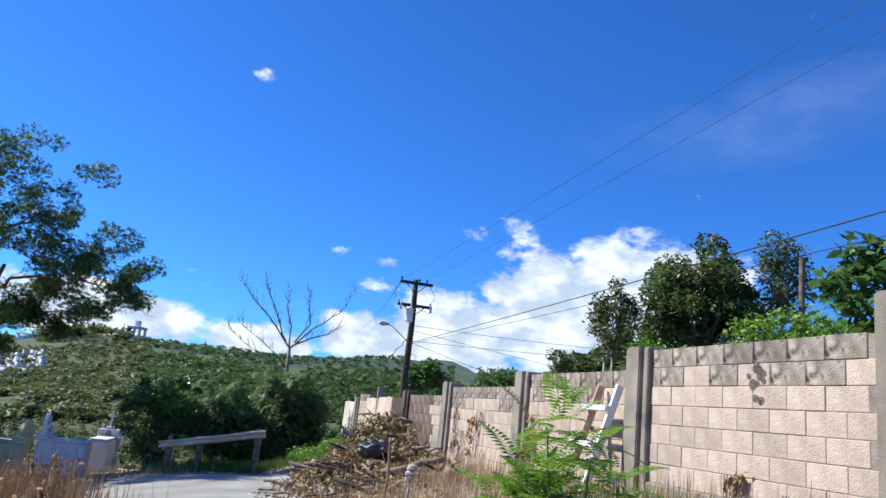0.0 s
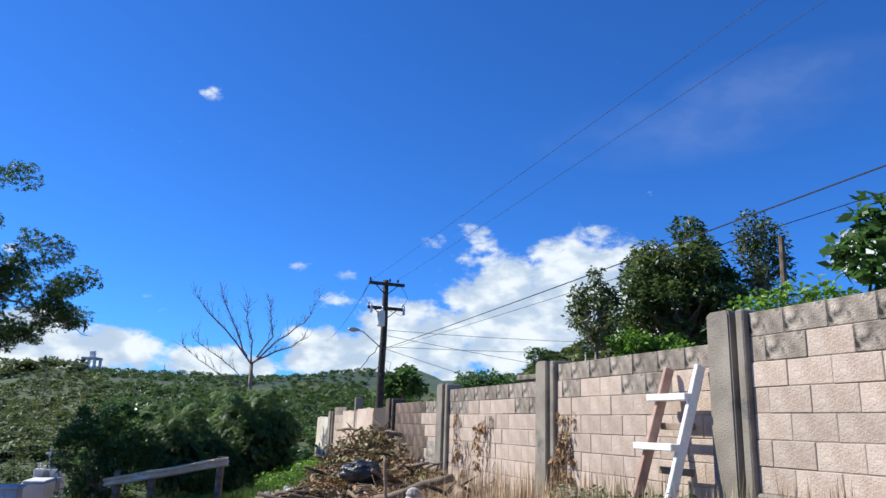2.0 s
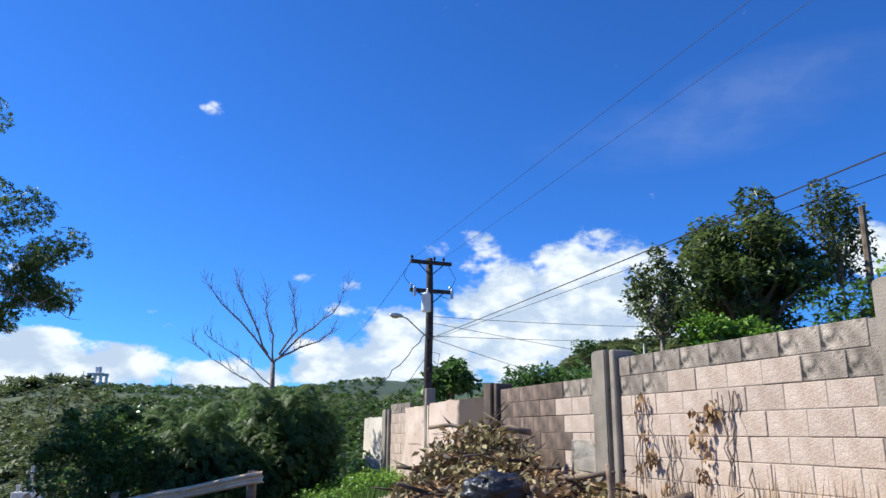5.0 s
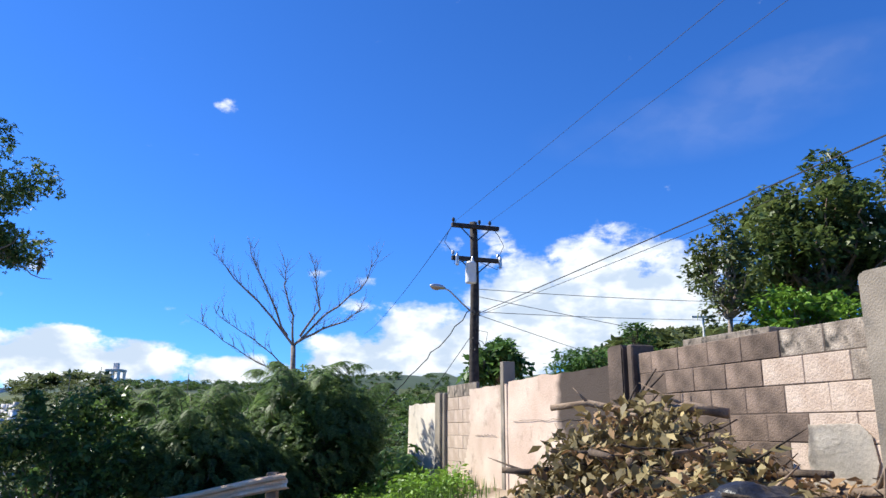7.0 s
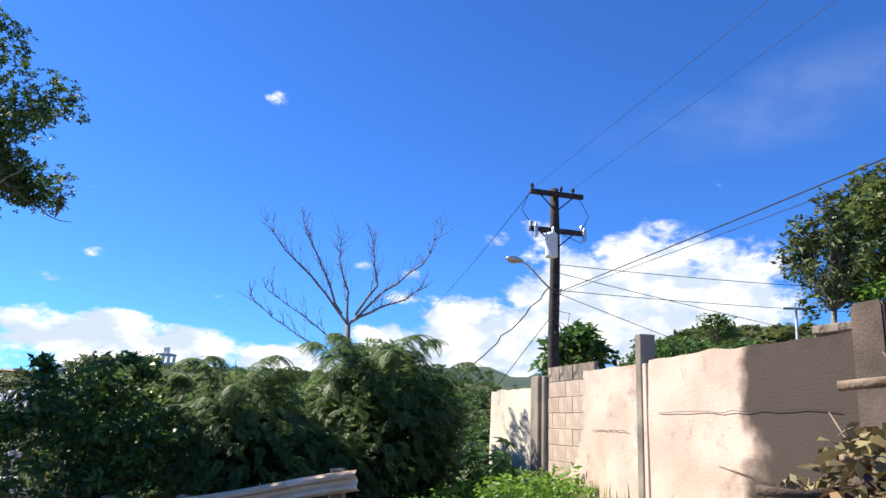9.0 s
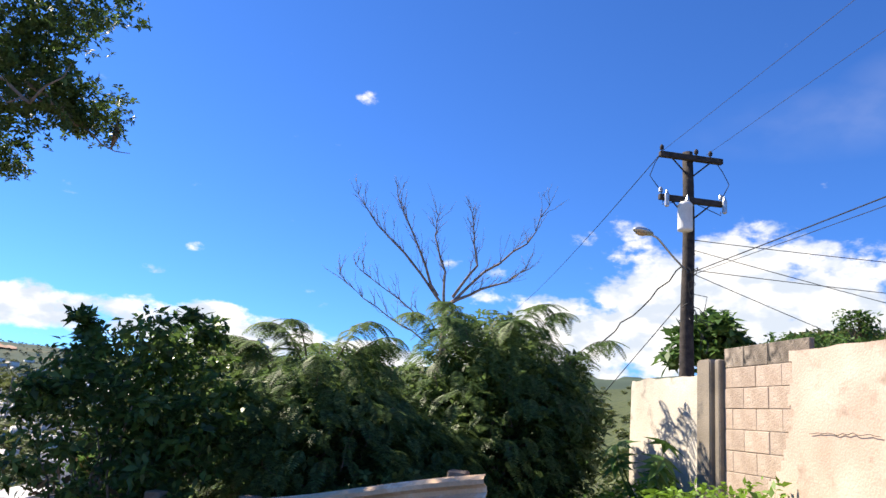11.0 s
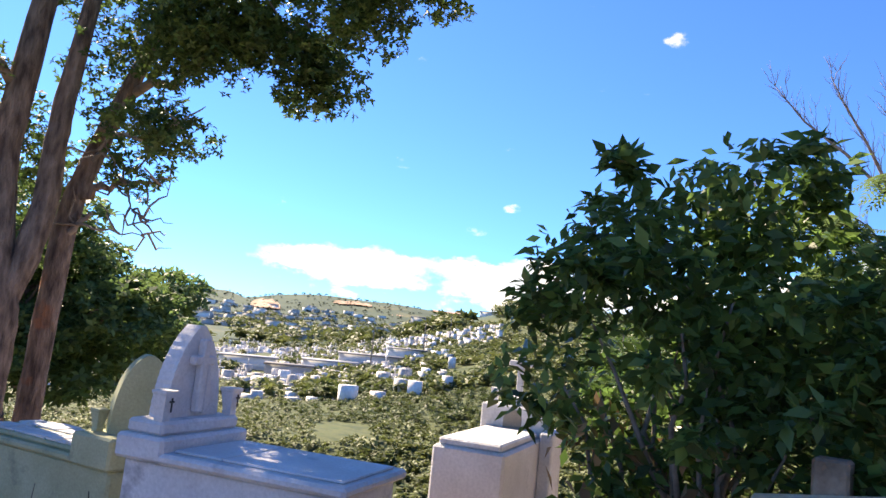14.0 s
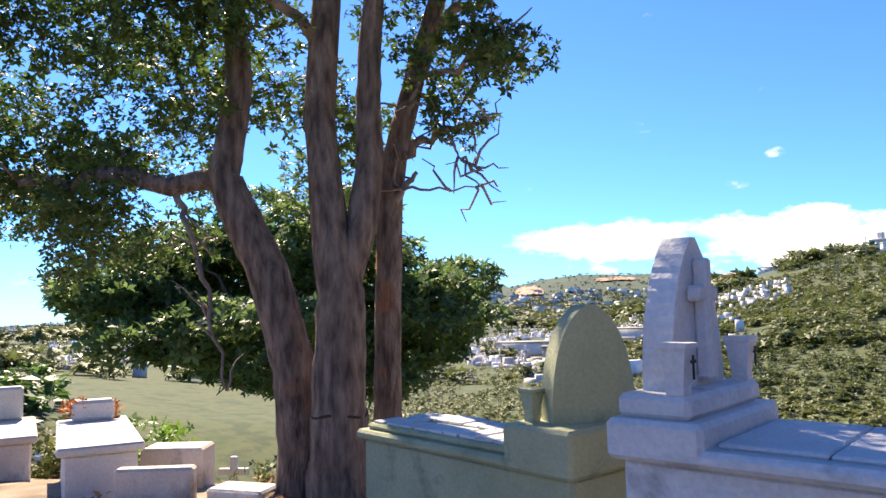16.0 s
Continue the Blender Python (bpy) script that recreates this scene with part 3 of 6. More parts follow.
def build_panel(i):
    rng = random.Random(100 + i)
    s0 = COLUMNS[i] + (0.25 if i != 6 else 0.06)
    s1 = (COLUMNS[i + 1] if i + 1 < len(COLUMNS) else WALL_END) - (0.15 if i + 1 < len(COLUMNS) else 0.0)
    top, low = PANEL_TOP[i], PANEL_LOW[i]
    labels = {5: "pink plastered wall panel with a scorched end", 6: "pink plastered wall panel with cracked render and bare blocks", 7: "white stained plastered end panel of the wall"}
    panel = thing("wall_%d" % (i + 1), WALL, labels.get(i, "weathered concrete block panel of a boundary wall"), "wall", kind="structure")
    part("core", boxes((s0, s1, -0.22, -0.0615, low - 0.05, top - 0.012), bevel=0.004), M_SOOT if i == 4 else M_MORTAR, panel)
    part("footing", boxes((s0, s1, -0.26, -0.012, low - 0.9, low + 0.0), bevel=0.02), M_COLUMN if i < 5 else M_PLASTER, panel)
    if i >= 5:
        rows, cols = 16, 60
        bare = (s1 - 1.15) if i == 6 else 1e9
        bm = bmesh.new()
        grid = {}
        for a in range(cols + 1):
            for b in range(rows + 1):
                s, z = s0 + (s1 - s0) * a / cols, low + (top - low) * b / rows
                edge = 0.012 * noise.noise((s * 2, z * 2, i)) + (0.02 * noise.noise((s * 5, 1.0, i)) if b == rows else 0)
                grid[a, b] = bm.verts.new((s, -0.04 + edge, z + (0.025 * noise.noise((s * 3, 0.2, i)) if b == rows else 0)))
        for a in range(cols):
            for b in range(rows):
                s, z = s0 + (s1 - s0) * (a + 0.5) / cols, low + (top - low) * (b + 0.5) / rows
                cut = bare + 0.28 * noise.noise((z * 3.0, 0.4, 2.0)) + 0.5 * (0.9 - (z - low)) * (z - low < 0.9)
                if s < cut:
                    bm.faces.new((grid[a, b], grid[a + 1, b], grid[a + 1, b + 1], grid[a, b + 1]))
        bmesh.ops.delete(bm, geom=[v for v in bm.verts if not v.link_faces], context="VERTS")
        bmesh.ops.recalc_face_normals(bm, faces=list(bm.faces))
        if sum(f.normal.y for f in bm.faces) < 0:
            bmesh.ops.reverse_faces(bm, faces=list(bm.faces))
        bmesh.ops.solidify(bm, geom=list(bm.faces), thickness=0.03)
        part("render_coat", bm, M_PLASTER_W if i == 7 else (M_PLASTER_S if i == 5 else M_PLASTER), panel)
        for _ in range(1 if i < 7 else 0):
            z = low + rng.uniform(0.35, 1.0)
            bm = bmesh.new()
            pts = [(s0 + 0.2 + (min(bare, s1) - s0 - 0.4) * k / 14, -0.024, z + 0.03 * noise.noise((k * 0.7, z, 1))) for k in range(15)]
            tube(bm, pts, [0.003] * 15, 4)
            part("crack", bm, M_DARK, panel)
        if i != 6:
            return
        s0 = s1 - 1.35
    n = int(round((top - low) / 0.2))
    for c in range(n):
        x = s0 - (0.2 if c % 2 else 0.0) + (0.13 if i % 2 else 0.0)
        while x < s1:
            a, b = max(x, s0), min(x + 0.4, s1)
            x += 0.4
            if b - a < 0.05:
                continue
            dark = i == 4 and rng.random() < 0.1 + 1.5 * smooth01(10.2, 11.9, (a + b) / 2 + 0.5 * (c / n - 0.5))
            mat = M_SOOTBLOCK if dark else (M_TOPBLOCK if c >= n - 1 or (c == n - 2 and rng.random() < 0.35) else M_BLOCK)
            w = 0.4 if b - a > 0.25 else 0.2
            m = Matrix.Translation((a, -0.105 + rng.uniform(-0.004, 0.004), low + 0.2 * c)) @ Matrix.Rotation(rng.uniform(-0.004, 0.004), 4, "Y") @ Matrix.Diagonal(((b - a) / w, 1, 1, 1))
            part("block", BLOCKS[w, mat.name], mat, panel, at=m)
    if i in (4,):
        bm = bmesh.new()
        cx, cz = s0 + 0.36, low + 0.5
        vs = [bm.verts.new((cx + 0.27 * math.copysign(abs(math.cos(k * 0.393)) ** 0.45, math.cos(k * 0.393)) * (1 + 0.25 * noise.noise((k * 1.7, 0.3, 0))), -0.036, cz + 0.24 * math.copysign(abs(math.sin(k * 0.393)) ** 0.45, math.sin(k * 0.393)) * (1 + 0.25 * noise.noise((k * 1.3, 5.5, 0))))) for k in range(16)]
        f = bm.faces.new(vs)
        if f.normal.y < 0:
            f.normal_flip()
        bmesh.ops.solidify(bm, geom=[f], thickness=0.02)
        part("mortar_patch", bm, M_PLASTER_W, panel)
    if i == 1:
        for _ in range(12):
            sx, sz, sr = rng.gauss(1.55, 0.10), low + 1.0 + rng.gauss(0, 0.10), rng.uniform(0.015, 0.05)
            bm = bmesh.new()
            vs = [bm.verts.new((sx + sr * math.cos(k * 0.7) * (1 + 0.5 * noise.noise((k, sx * 9, 0))), -0.05, sz + sr * math.sin(k * 0.7) * (1 + 0.5 * noise.noise((k, sz * 9, 0))))) for k in range(9)]
            bmesh.ops.solidify(bm, geom=[bm.faces.new(vs)], thickness=0.008)
            part("mortar_splash", bm, M_COLUMN, panel)


# ---- utility pole and wires ----
PX, PY = -2.49, 29.53
ARM = Vector((0.93, 0.37, 0)).normalized()
NEXT_POLE = Vector((17.0, -25.0, 0))


def build_pole():
    base = land(PX, PY)
    pole = thing("utility_pole", (PX, PY, base), "dark creosoted timber utility pole with crossarms and street lamp", "utility pole")
    h = 7.05 - base
    bm = bmesh.new()
    rng = random.Random(3)
    tube(bm, [(0.02 * math.sin(k), 0, -0.5 + (h + 0.5) * k / 10) for k in range(11)], [0.17 - 0.006 * k for k in range(11)], 12, 0.03, rng)
    part("mast", bm, M_POLE, pole, smooth=True)
    turn = Matrix.Rotation(math.atan2(ARM.y, ARM.x), 4, "Z")
    for z, half in ((6.88 - base, 0.72), (5.92 - base, 0.72)):
        arm = part("crossarm", boxes((-half, half, -0.19, -0.08, z - 0.06, z + 0.06), bevel=0.008), M_POLE, pole, at=turn)
        for sgn in (-1, 1):
            bm = bmesh.new()
            tube(bm, [(sgn * half * 0.62, -0.14, z - 0.05), (0, -0.1, z - 0.45)], [0.018, 0.018], 5)
            part("brace", bm, M_POLE, arm)
        for x in (-half * 0.93, 0.12, half * 0.62) if z > 6 - base else (-half * 0.95, half * 0.95):
            bm = bmesh.new()
            lathe(bm, [(0.015, 0.0), (0.018, 0.05), (0.045, 0.06), (0.04, 0.09), (0.05, 0.1), (0.035, 0.14), (0.02, 0.16)], 10, (x, -0.135))
            bmesh.ops.translate(bm, verts=list(bm.verts), vec=(0, 0, z + 0.055))
            part("insulator", bm, M_METAL if z < 6 - base else M_POLE, arm)
        if z < 6 - base:
            for x in (-half * 0.82, half * 0.99):
                bm = bmesh.new()
                lathe(bm, [(0.03, -0.17), (0.05, -0.15), (0.05, 0.1), (0.03, 0.14), (0.015, 0.2)], 10, (x, -0.23))
                bmesh.ops.translate(bm, verts=list(bm.verts), vec=(0, 0, z - 0.06))
                part("fuse_cutout", bm, M_METAL, arm, "pale grey porcelain fuse cutout")
    bm = bmesh.new()
    lathe(bm, [(0.05, 0.0), (0.15, 0.02), (0.155, 0.06), (0.15, 0.55), (0.16, 0.57), (0.12, 0.63), (0.03, 0.66)], 18)
    t = part("transformer", bm, M_WHITE, pole, "pale grey transformer can", smooth=True, at=turn @ Matrix.Translation((-0.2, -0.27, 5.18 - base)))
    bm = bmesh.new()
    lathe(bm, [(0.03, 0.64), (0.045, 0.68), (0.03, 0.75), (0.012, 0.8)], 8, (0.05, 0))
    part("bushing", bm, M_METAL, t)
    # lamp on its bracket
    lz = 4.9 - base
    tip = Vector((-3.61 - PX, 28.12 - PY, lz))
    bm = bmesh.new()
    tube(bm, [(0, -0.1, lz - 0.55), (tip.x * 0.3, tip.y * 0.3, lz - 0.28), (tip.x * 0.6, tip.y * 0.6, lz + 0.0), (tip.x * 0.75, tip.y * 0.75, lz + 0.03)], [0.022] * 4, 7)
    bracket = part("lamp_bracket", bm, M_METAL, pole, smooth=True)
    bm = bmesh.new()
    bmesh.ops.create_uvsphere(bm, u_segments=16, v_segments=8, radius=1)
    for v in bm.verts:
        v.co = Vector((v.co.x * 0.30, v.co.y * 0.13, v.co.z * (0.085 if v.co.z > 0 else 0.05)))
    yaw = math.atan2(tip.y, tip.x)
    head = part("lamp_head", bm, M_METAL, pole, "grey cobra head street lamp", smooth=True, at=Matrix.Translation((tip.x * 0.86, tip.y * 0.86, lz + 0.02)) @ Matrix.Rotation(yaw, 4, "Z"))
    bm = bmesh.new()
    bmesh.ops.create_uvsphere(bm, u_segments=12, v_segments=6, radius=1)
    for v in bm.verts:
        v.co = Vector((v.co.x * 0.17 + 0.07, v.co.y * 0.10, v.co.z * 0.06 - 0.03))
    part("lamp_lens", bm, M_LENS, head, "amber lamp lens", smooth=True)
    for k in range(7):
        bm = bmesh.new()
        z0 = rng.uniform(3.4, 5.2) - base
        a = Vector((rng.uniform(-0.1, 0.15), -0.16, z0))
        b = a + Vector((rng.uniform(-0.1, 0.45), rng.uniform(-0.2, 0.1), rng.uniform(-1.0, -0.3)))
        tube(bm, wander(a, b, rng, 8, 0.25), [0.009] * 9, 4)
        part("loose_cable", bm, M_WIRE, pole)
    for x0, z0, x1, z1 in ((-0.66, 6.95, -0.66, 6.0), (0.48, 6.95, 0.7, 6.05), (-0.6, 5.85, -0.15, 5.9), (0.68, 5.72, 0.1, 5.85)):
        bm = bmesh.new()
        a, b = turn @ Vector((x0, -0.14, z0 - base)), turn @ Vector((x1, -0.16, z1 - base))
        mid = (a + b) / 2 + turn @ Vector((0.28 if x0 > 0 else -0.28, 0, -0.12))
        tube(bm, [a, a.lerp(mid, 0.6) + Vector((0, 0, 0.06)), mid, b.lerp(mid, 0.6), b], [0.009] * 5, 5)
        part("jumper_wire", bm, M_WIRE, pole)


def build_wire(a, b, sag, radius, label, wavy=0.0):
    rng = random.Random(int(a[2] * 100 + b[0] * 10))
    a, b = Vector(a), Vector(b)
    bm = bmesh.new()
    n = 28
    pts = [a.lerp(b, k / n) + Vector((rng.uniform(-wavy, wavy), rng.uniform(-wavy, wavy), -sag * 4 * (k / n) * (1 - k / n))) for k in range(n + 1)]
    tube(bm, pts, [radius] * (n + 1), 5)
    tagged(part("overhead_wire", bm, M_WIRE), label, "wire", "overhead wires")


def build_wires():
    top = Vector((PX, PY, 7.05))
    for off, rise in ((-0.55, 6.7), (0.42, 7.3)):
        build_wire(top + ARM * off, NEXT_POLE + ARM * off + Vector((0, 0, rise)), 0.15, 0.0045, "thin bare overhead power line strung between poles")
    build_wire((PX, PY, 4.35), NEXT_POLE + Vector((0.3, 0, 5.1)), 0.2, 0.011, "thick black bundled service cable strung over the wall")
    build_wire((PX, PY, 4.30), NEXT_POLE + Vector((0.9, 0, 4.75)), 0.25, 0.006, "black service cable strung over the wall")
    for p, z0, sag in (((16, 37, 6.0), 5.1, 0.25), ((20, 44, 3.4), 4.9, 0.2), ((12, 40, 1.2), 4.4, 0.1), ((24, 48, 7.4), 4.45, 0.4)):
        build_wire((PX, PY, z0), p, sag, 0.009, "black service wire running from the pole to the trees behind")
    build_wire((PX, PY - 0.1, 4.6), (-7.6, 36.0, 0.2), 0.05, 0.016, "kinked loose cable running down from the pole", 0.06)
    build_wire((PX, PY, 3.9), (-5.2, 33.5, 0.6), 0.0, 0.010, "guy wire running down from the pole")
    build_wire(top - ARM * 0.55, (-12, 70, 9.0), 0.4, 0.010, "thin bare overhead power line beyond the pole")
    bm = bmesh.new()
    m = NEXT_POLE
    tube(bm, [(m.x, m.y, land(m.x, m.y) - 0.3), (m.x, m.y, 7.5)], [0.17, 0.13], 10)
    tagged(part("utility_pole", bm, M_POLE), "dark timber utility pole behind the wall", "utility pole")


# ---- guardrail ----
def build_guardrail():
    a, b = Vector((-4.86, 19.05, 0.71)), Vector((-7.83, 19.33, 0.115))
    d = (b - a)
    length = d.length
    x = d.normalized()
    y = Vector((-x.y, x.x, 0)).normalized()
    if y.y > 0:
        y = -y
    z = x.cross(y)
    if z.z < 0:
        z = -z
    m = Matrix.Identity(4)
    for r in range(3):
        m[r][0], m[r][1], m[r][2], m[r][3] = x[r], y[r], z[r], a[r]
    rail = thing("guardrail", m, "weathered cream corrugated guardrail on short posts beside the lane", "guardrail")
    prof = [(0.0, 0.0), (0.04, -0.012), (0.07, -0.03), (0.07, -0.06), (0.015, -0.085), (0.015, -0.115), (0.07, -0.14), (0.07, -0.17), (0.04, -0.188), (0.0, -0.20)]
    bm = bmesh.new()
    rings = []
    n = 24
    for i in range(n + 1):
        xs = length * i / n
        dent = 0.02 * noise.noise((xs * 1.1, 0, 0))
        rings.append([bm.verts.new((xs, p + dent, q + dent * 0.8)) for p, q in prof])
    for r0, r1 in zip(rings, rings[1:]):
        for k in range(len(prof) - 1):
            bm.faces.new((r0[k], r0[k + 1], r1[k + 1], r1[k]))
    bmesh.ops.recalc_face_normals(bm, faces=list(bm.faces))
    bmesh.ops.solidify(bm, geom=list(bm.faces), thickness=0.006)
    part("beam", bm, M_RAIL, rail)
    inv = m.inverted()
    for k, up in ((0.22, 0.02), (length * 0.62, 0.0), (length - 0.28, 0.12)):
        p = m @ Vector((k, -0.09, 0))
        low = land(p.x, p.y) - 0.3
        bm = boxes((-0.07, 0.07, -0.07, 0.07, low - p.z, up + 0.02), bevel=0.012)
        part("post", bm, M_DRYWOOD, rail, at=inv @ Matrix.Translation(p))
    for k in range(4):
        bm = bmesh.new()
        lathe(bm, [(0.016, 0.0), (0.016, 0.01), (0.008, 0.016)], 8)
        bmesh.ops.rotate(bm, verts=list(bm.verts), cent=(0, 0, 0), matrix=Matrix.Rotation(-math.pi / 2, 3, "X"))
        part("bolt", bm, M_METAL, rail, at=Matrix.Translation((length - 0.1 - 0.12 * (k % 2), 0.02, -0.14 - 0.03 * (k // 2))))


# ---- trees and bushes ----
def limb_set(bm, trunk_top, targets, r0, rng, sides=6, off=0.10):
    for t in targets:
        pts = wander(trunk_top, t, rng, 7, off)
        tube(bm, pts, [r0 * (1 - 0.85 * k / 7) for k in range(8)], sides)


def crown_blobs(rng, centre, radius, count, squash=0.75, lump=0.34):
    out = []
    for _ in range(count):
        d = Vector((rng.gauss(0, 1), rng.gauss(0, 1), rng.gauss(0, 1))).normalized() * rng.uniform(0.35, 0.85)
        c = Vector(centre) + Vector((d.x * radius[0], d.y * radius[1], d.z * radius[2]))
        s = lump * rng.uniform(0.65, 1.3)
        out.append((*c, radius[0] * s, radius[1] * s, radius[2] * s * squash))
    return out


def build_tree(name, label, base, height, centre, radius, count, leaves, size, template, leaf_mat, seed, trunk_r=0.15, bark=M_TWIG, lumps=26, droop=0.15, lump=0.34, group="trees"):
    rng = random.Random(seed)
    tree = thing(name, base, label, "tree" if "tree" in name else "bush", group)
    o = Vector(base)
    c = Vector(centre) - o
    blobs = crown_blobs(rng, c, radius, lumps, lump=lump)
    bm = bmesh.new()
    fork = Vector((c.x * 0.5, c.y * 0.5, max(c.z - radius[2] * 0.75, 0.25)))
    tube(bm, wander((0, 0, -0.3), fork, rng, 6, 0.05), [trunk_r * (1 - 0.05 * k) for k in range(7)], 9, 0.06, rng)
    limb_set(bm, fork, [b[:3] for b in blobs], trunk_r * 0.5, rng, 5)
    part("trunk", bm, bark, tree, smooth=True)
    part("crown", foliage("crown", blobs, leaves, size, template, seed, droop), leaf_mat, tree)
    return tree


def build_big_tree():
    """The old tree at the grave plot: three trunks from one root, long limbs and a hanging, broken canopy."""
    bx, by = -14.05, 18.65
    bz = land(bx, by)
    rng = random.Random(21)
    tree = thing("large_tree", (bx, by, bz), "large old tree with three rough brown trunks beside the graves", "tree")
    right = Vector((0.52, 0.85, 0)).normalized()
    back = Vector((-0.85, 0.52, 0)).normalized()

    def at(r, b, z):
        return right * r + back * b + Vector((0, 0, z))

    trunks = (
        ([at(0, 0, -0.3), at(0, 0, 0.25), at(0.0, 0, 0.9), at(0.02, 0, 1.6), at(-0.08, 0.0, 2.3), at(-0.15, 0.05, 3.0), at(-0.12, 0.1, 3.6), at(0.0, 0.2, 5.4), at(0.1, 0.2, 7.5)], [0.30, 0.24, 0.205, 0.185, 0.135, 0.125, 0.12, 0.09, 0.05]),
        ([at(-0.34, 0.35, -0.3), at(-0.36, 0.35, 0.4), at(-0.40, 0.3, 1.0), at(-0.62, 0.3, 1.8), at(-0.86, 0.3, 2.3), at(-0.98, 0.3, 2.6), at(-0.88, 0.4, 3.4), at(-1.1, 0.6, 5.8)], [0.23, 0.185, 0.17, 0.165, 0.155, 0.13, 0.11, 0.06]),
        ([at(0.33, 0.5, -0.3), at(0.34, 0.5, 0.4), at(0.34, 0.5, 1.0), at(0.38, 0.5, 2.4), at(0.43, 0.5, 2.8), at(0.62, 0.5, 3.5), at(0.95, 0.5, 4.6), at(1.2, 0.4, 6.0)], [0.17, 0.125, 0.115, 0.11, 0.105, 0.09, 0.07, 0.05]),
        ([at(0.04, 0.02, 1.7), at(0.17, 0.03, 2.1), at(0.25, 0.08, 2.6), at(0.24, 0.1, 3.1), at(0.26, 0.1, 3.6), at(0.4, 0.1, 5.2)], [0.14, 0.125, 0.11, 0.1, 0.095, 0.06]),
    )
    for pts, radii in trunks:
        bm = bmesh.new()
        fine, fr = [], []
        for a, b, ra, rb in zip(pts, pts[1:], radii, radii[1:]):
            for k in range(5):
                fine.append(a.lerp(b, k / 5))
                fr.append(ra + (rb - ra) * k / 5)
        tube(bm, fine, fr, 22, 0.07, rng)
        part("trunk", bm, M_BARK, tree, smooth=True)
    # ring of old wire round the middle trunk
    bm = bmesh.new()
    tube(bm, [at(0.212 * math.cos(a), 0.212 * math.sin(a), 0.68 + 0.015 * math.sin(3 * a)) for a in [k * 2 * math.pi / 24 for k in range(25)]], [0.012] * 25, 5)
    part("tie_band", bm, M_CHAR, tree)
    limbs = (
        (at(-0.98, 0.3, 2.55), at(-2.6, 0.2, 2.55), 0.09), (at(0.42, 0.5, 2.72), at(0.85, 0.2, 2.93), 0.055), (at(0.85, 0.2, 2.93), at(1.2, 0.1, 2.96), 0.03),
        (at(0.42, 0.45, 2.38), at(0.62, 0.3, 2.6), 0.04), (at(0.5, 0.35, 2.47), at(1.1, 0.1, 2.43), 0.014), (at(0.88, 0.2, 2.92), at(0.98, 0.1, 2.66), 0.016), (at(0.98, 0.1, 2.66), at(1.16, 0.1, 2.56), 0.012),
        (at(0.8, 0.5, 3.9), at(2.3, -0.9, 4.5), 0.05), (at(0.6, 0.4, 3.4), at(1.3, -0.7, 3.3), 0.03), (at(2.9, -3.4, 5.0), at(3.65, -3.1, 4.8), 0.02), (at(0.4, 0.1, 4.8), at(2.0, -2.6, 5.4), 0.06), (at(2.0, -2.6, 5.4), at(2.9, -3.7, 4.7), 0.03), (at(0.1, 0.2, 6.1), at(1.0, -1.6, 7.2), 0.06),
        (at(-1.1, 0.6, 5.7), at(-2.6, -0.8, 6.4), 0.05), (at(-0.15, 0.1, 3.6), at(-1.4, -1.6, 4.9), 0.05), (at(-1.4, 0.25, 2.6), at(-1.15, 0.2, 1.9), 0.035), (at(-1.15, 0.2, 1.9), at(-0.92, 0.2, 0.85), 0.022), (at(0.5, 0.5, 3.0), at(0.75, 0.2, 3.5), 0.03),
    )
    for a, b, r in limbs:
        bm = bmesh.new()
        pts = wander(a, b, rng, 8, 0.06)
        tube(bm, pts, [r * (1 - 0.6 * k / 8) for k in range(9)], 9, 0.06, rng)
        for _ in range(4):
            p = pts[rng.randint(3, 8)]
            tube(bm, wander(p, p + Vector((rng.uniform(-0.5, 0.5), rng.uniform(-0.5, 0.5), rng.uniform(-0.3, 0.4))), rng, 4, 0.15), [0.014, 0.012, 0.01, 0.007, 0.004], 4)
        part("limb", bm, M_BARK if r > 0.05 else M_TWIG, tree, smooth=True)
    blobs = []

    def lump(r, b, z, s, n, hang=1.0):
        for _ in range(n):
            q = at(r, b, z) + Vector((rng.gauss(0, s), rng.gauss(0, s), rng.gauss(0, s * 0.7)))
            k = rng.uniform(0.28, 0.55) * (0.6 if s < 0.27 else 0.9)
            blobs.append((q.x, q.y, q.z, k, k, k * 0.8 * hang))

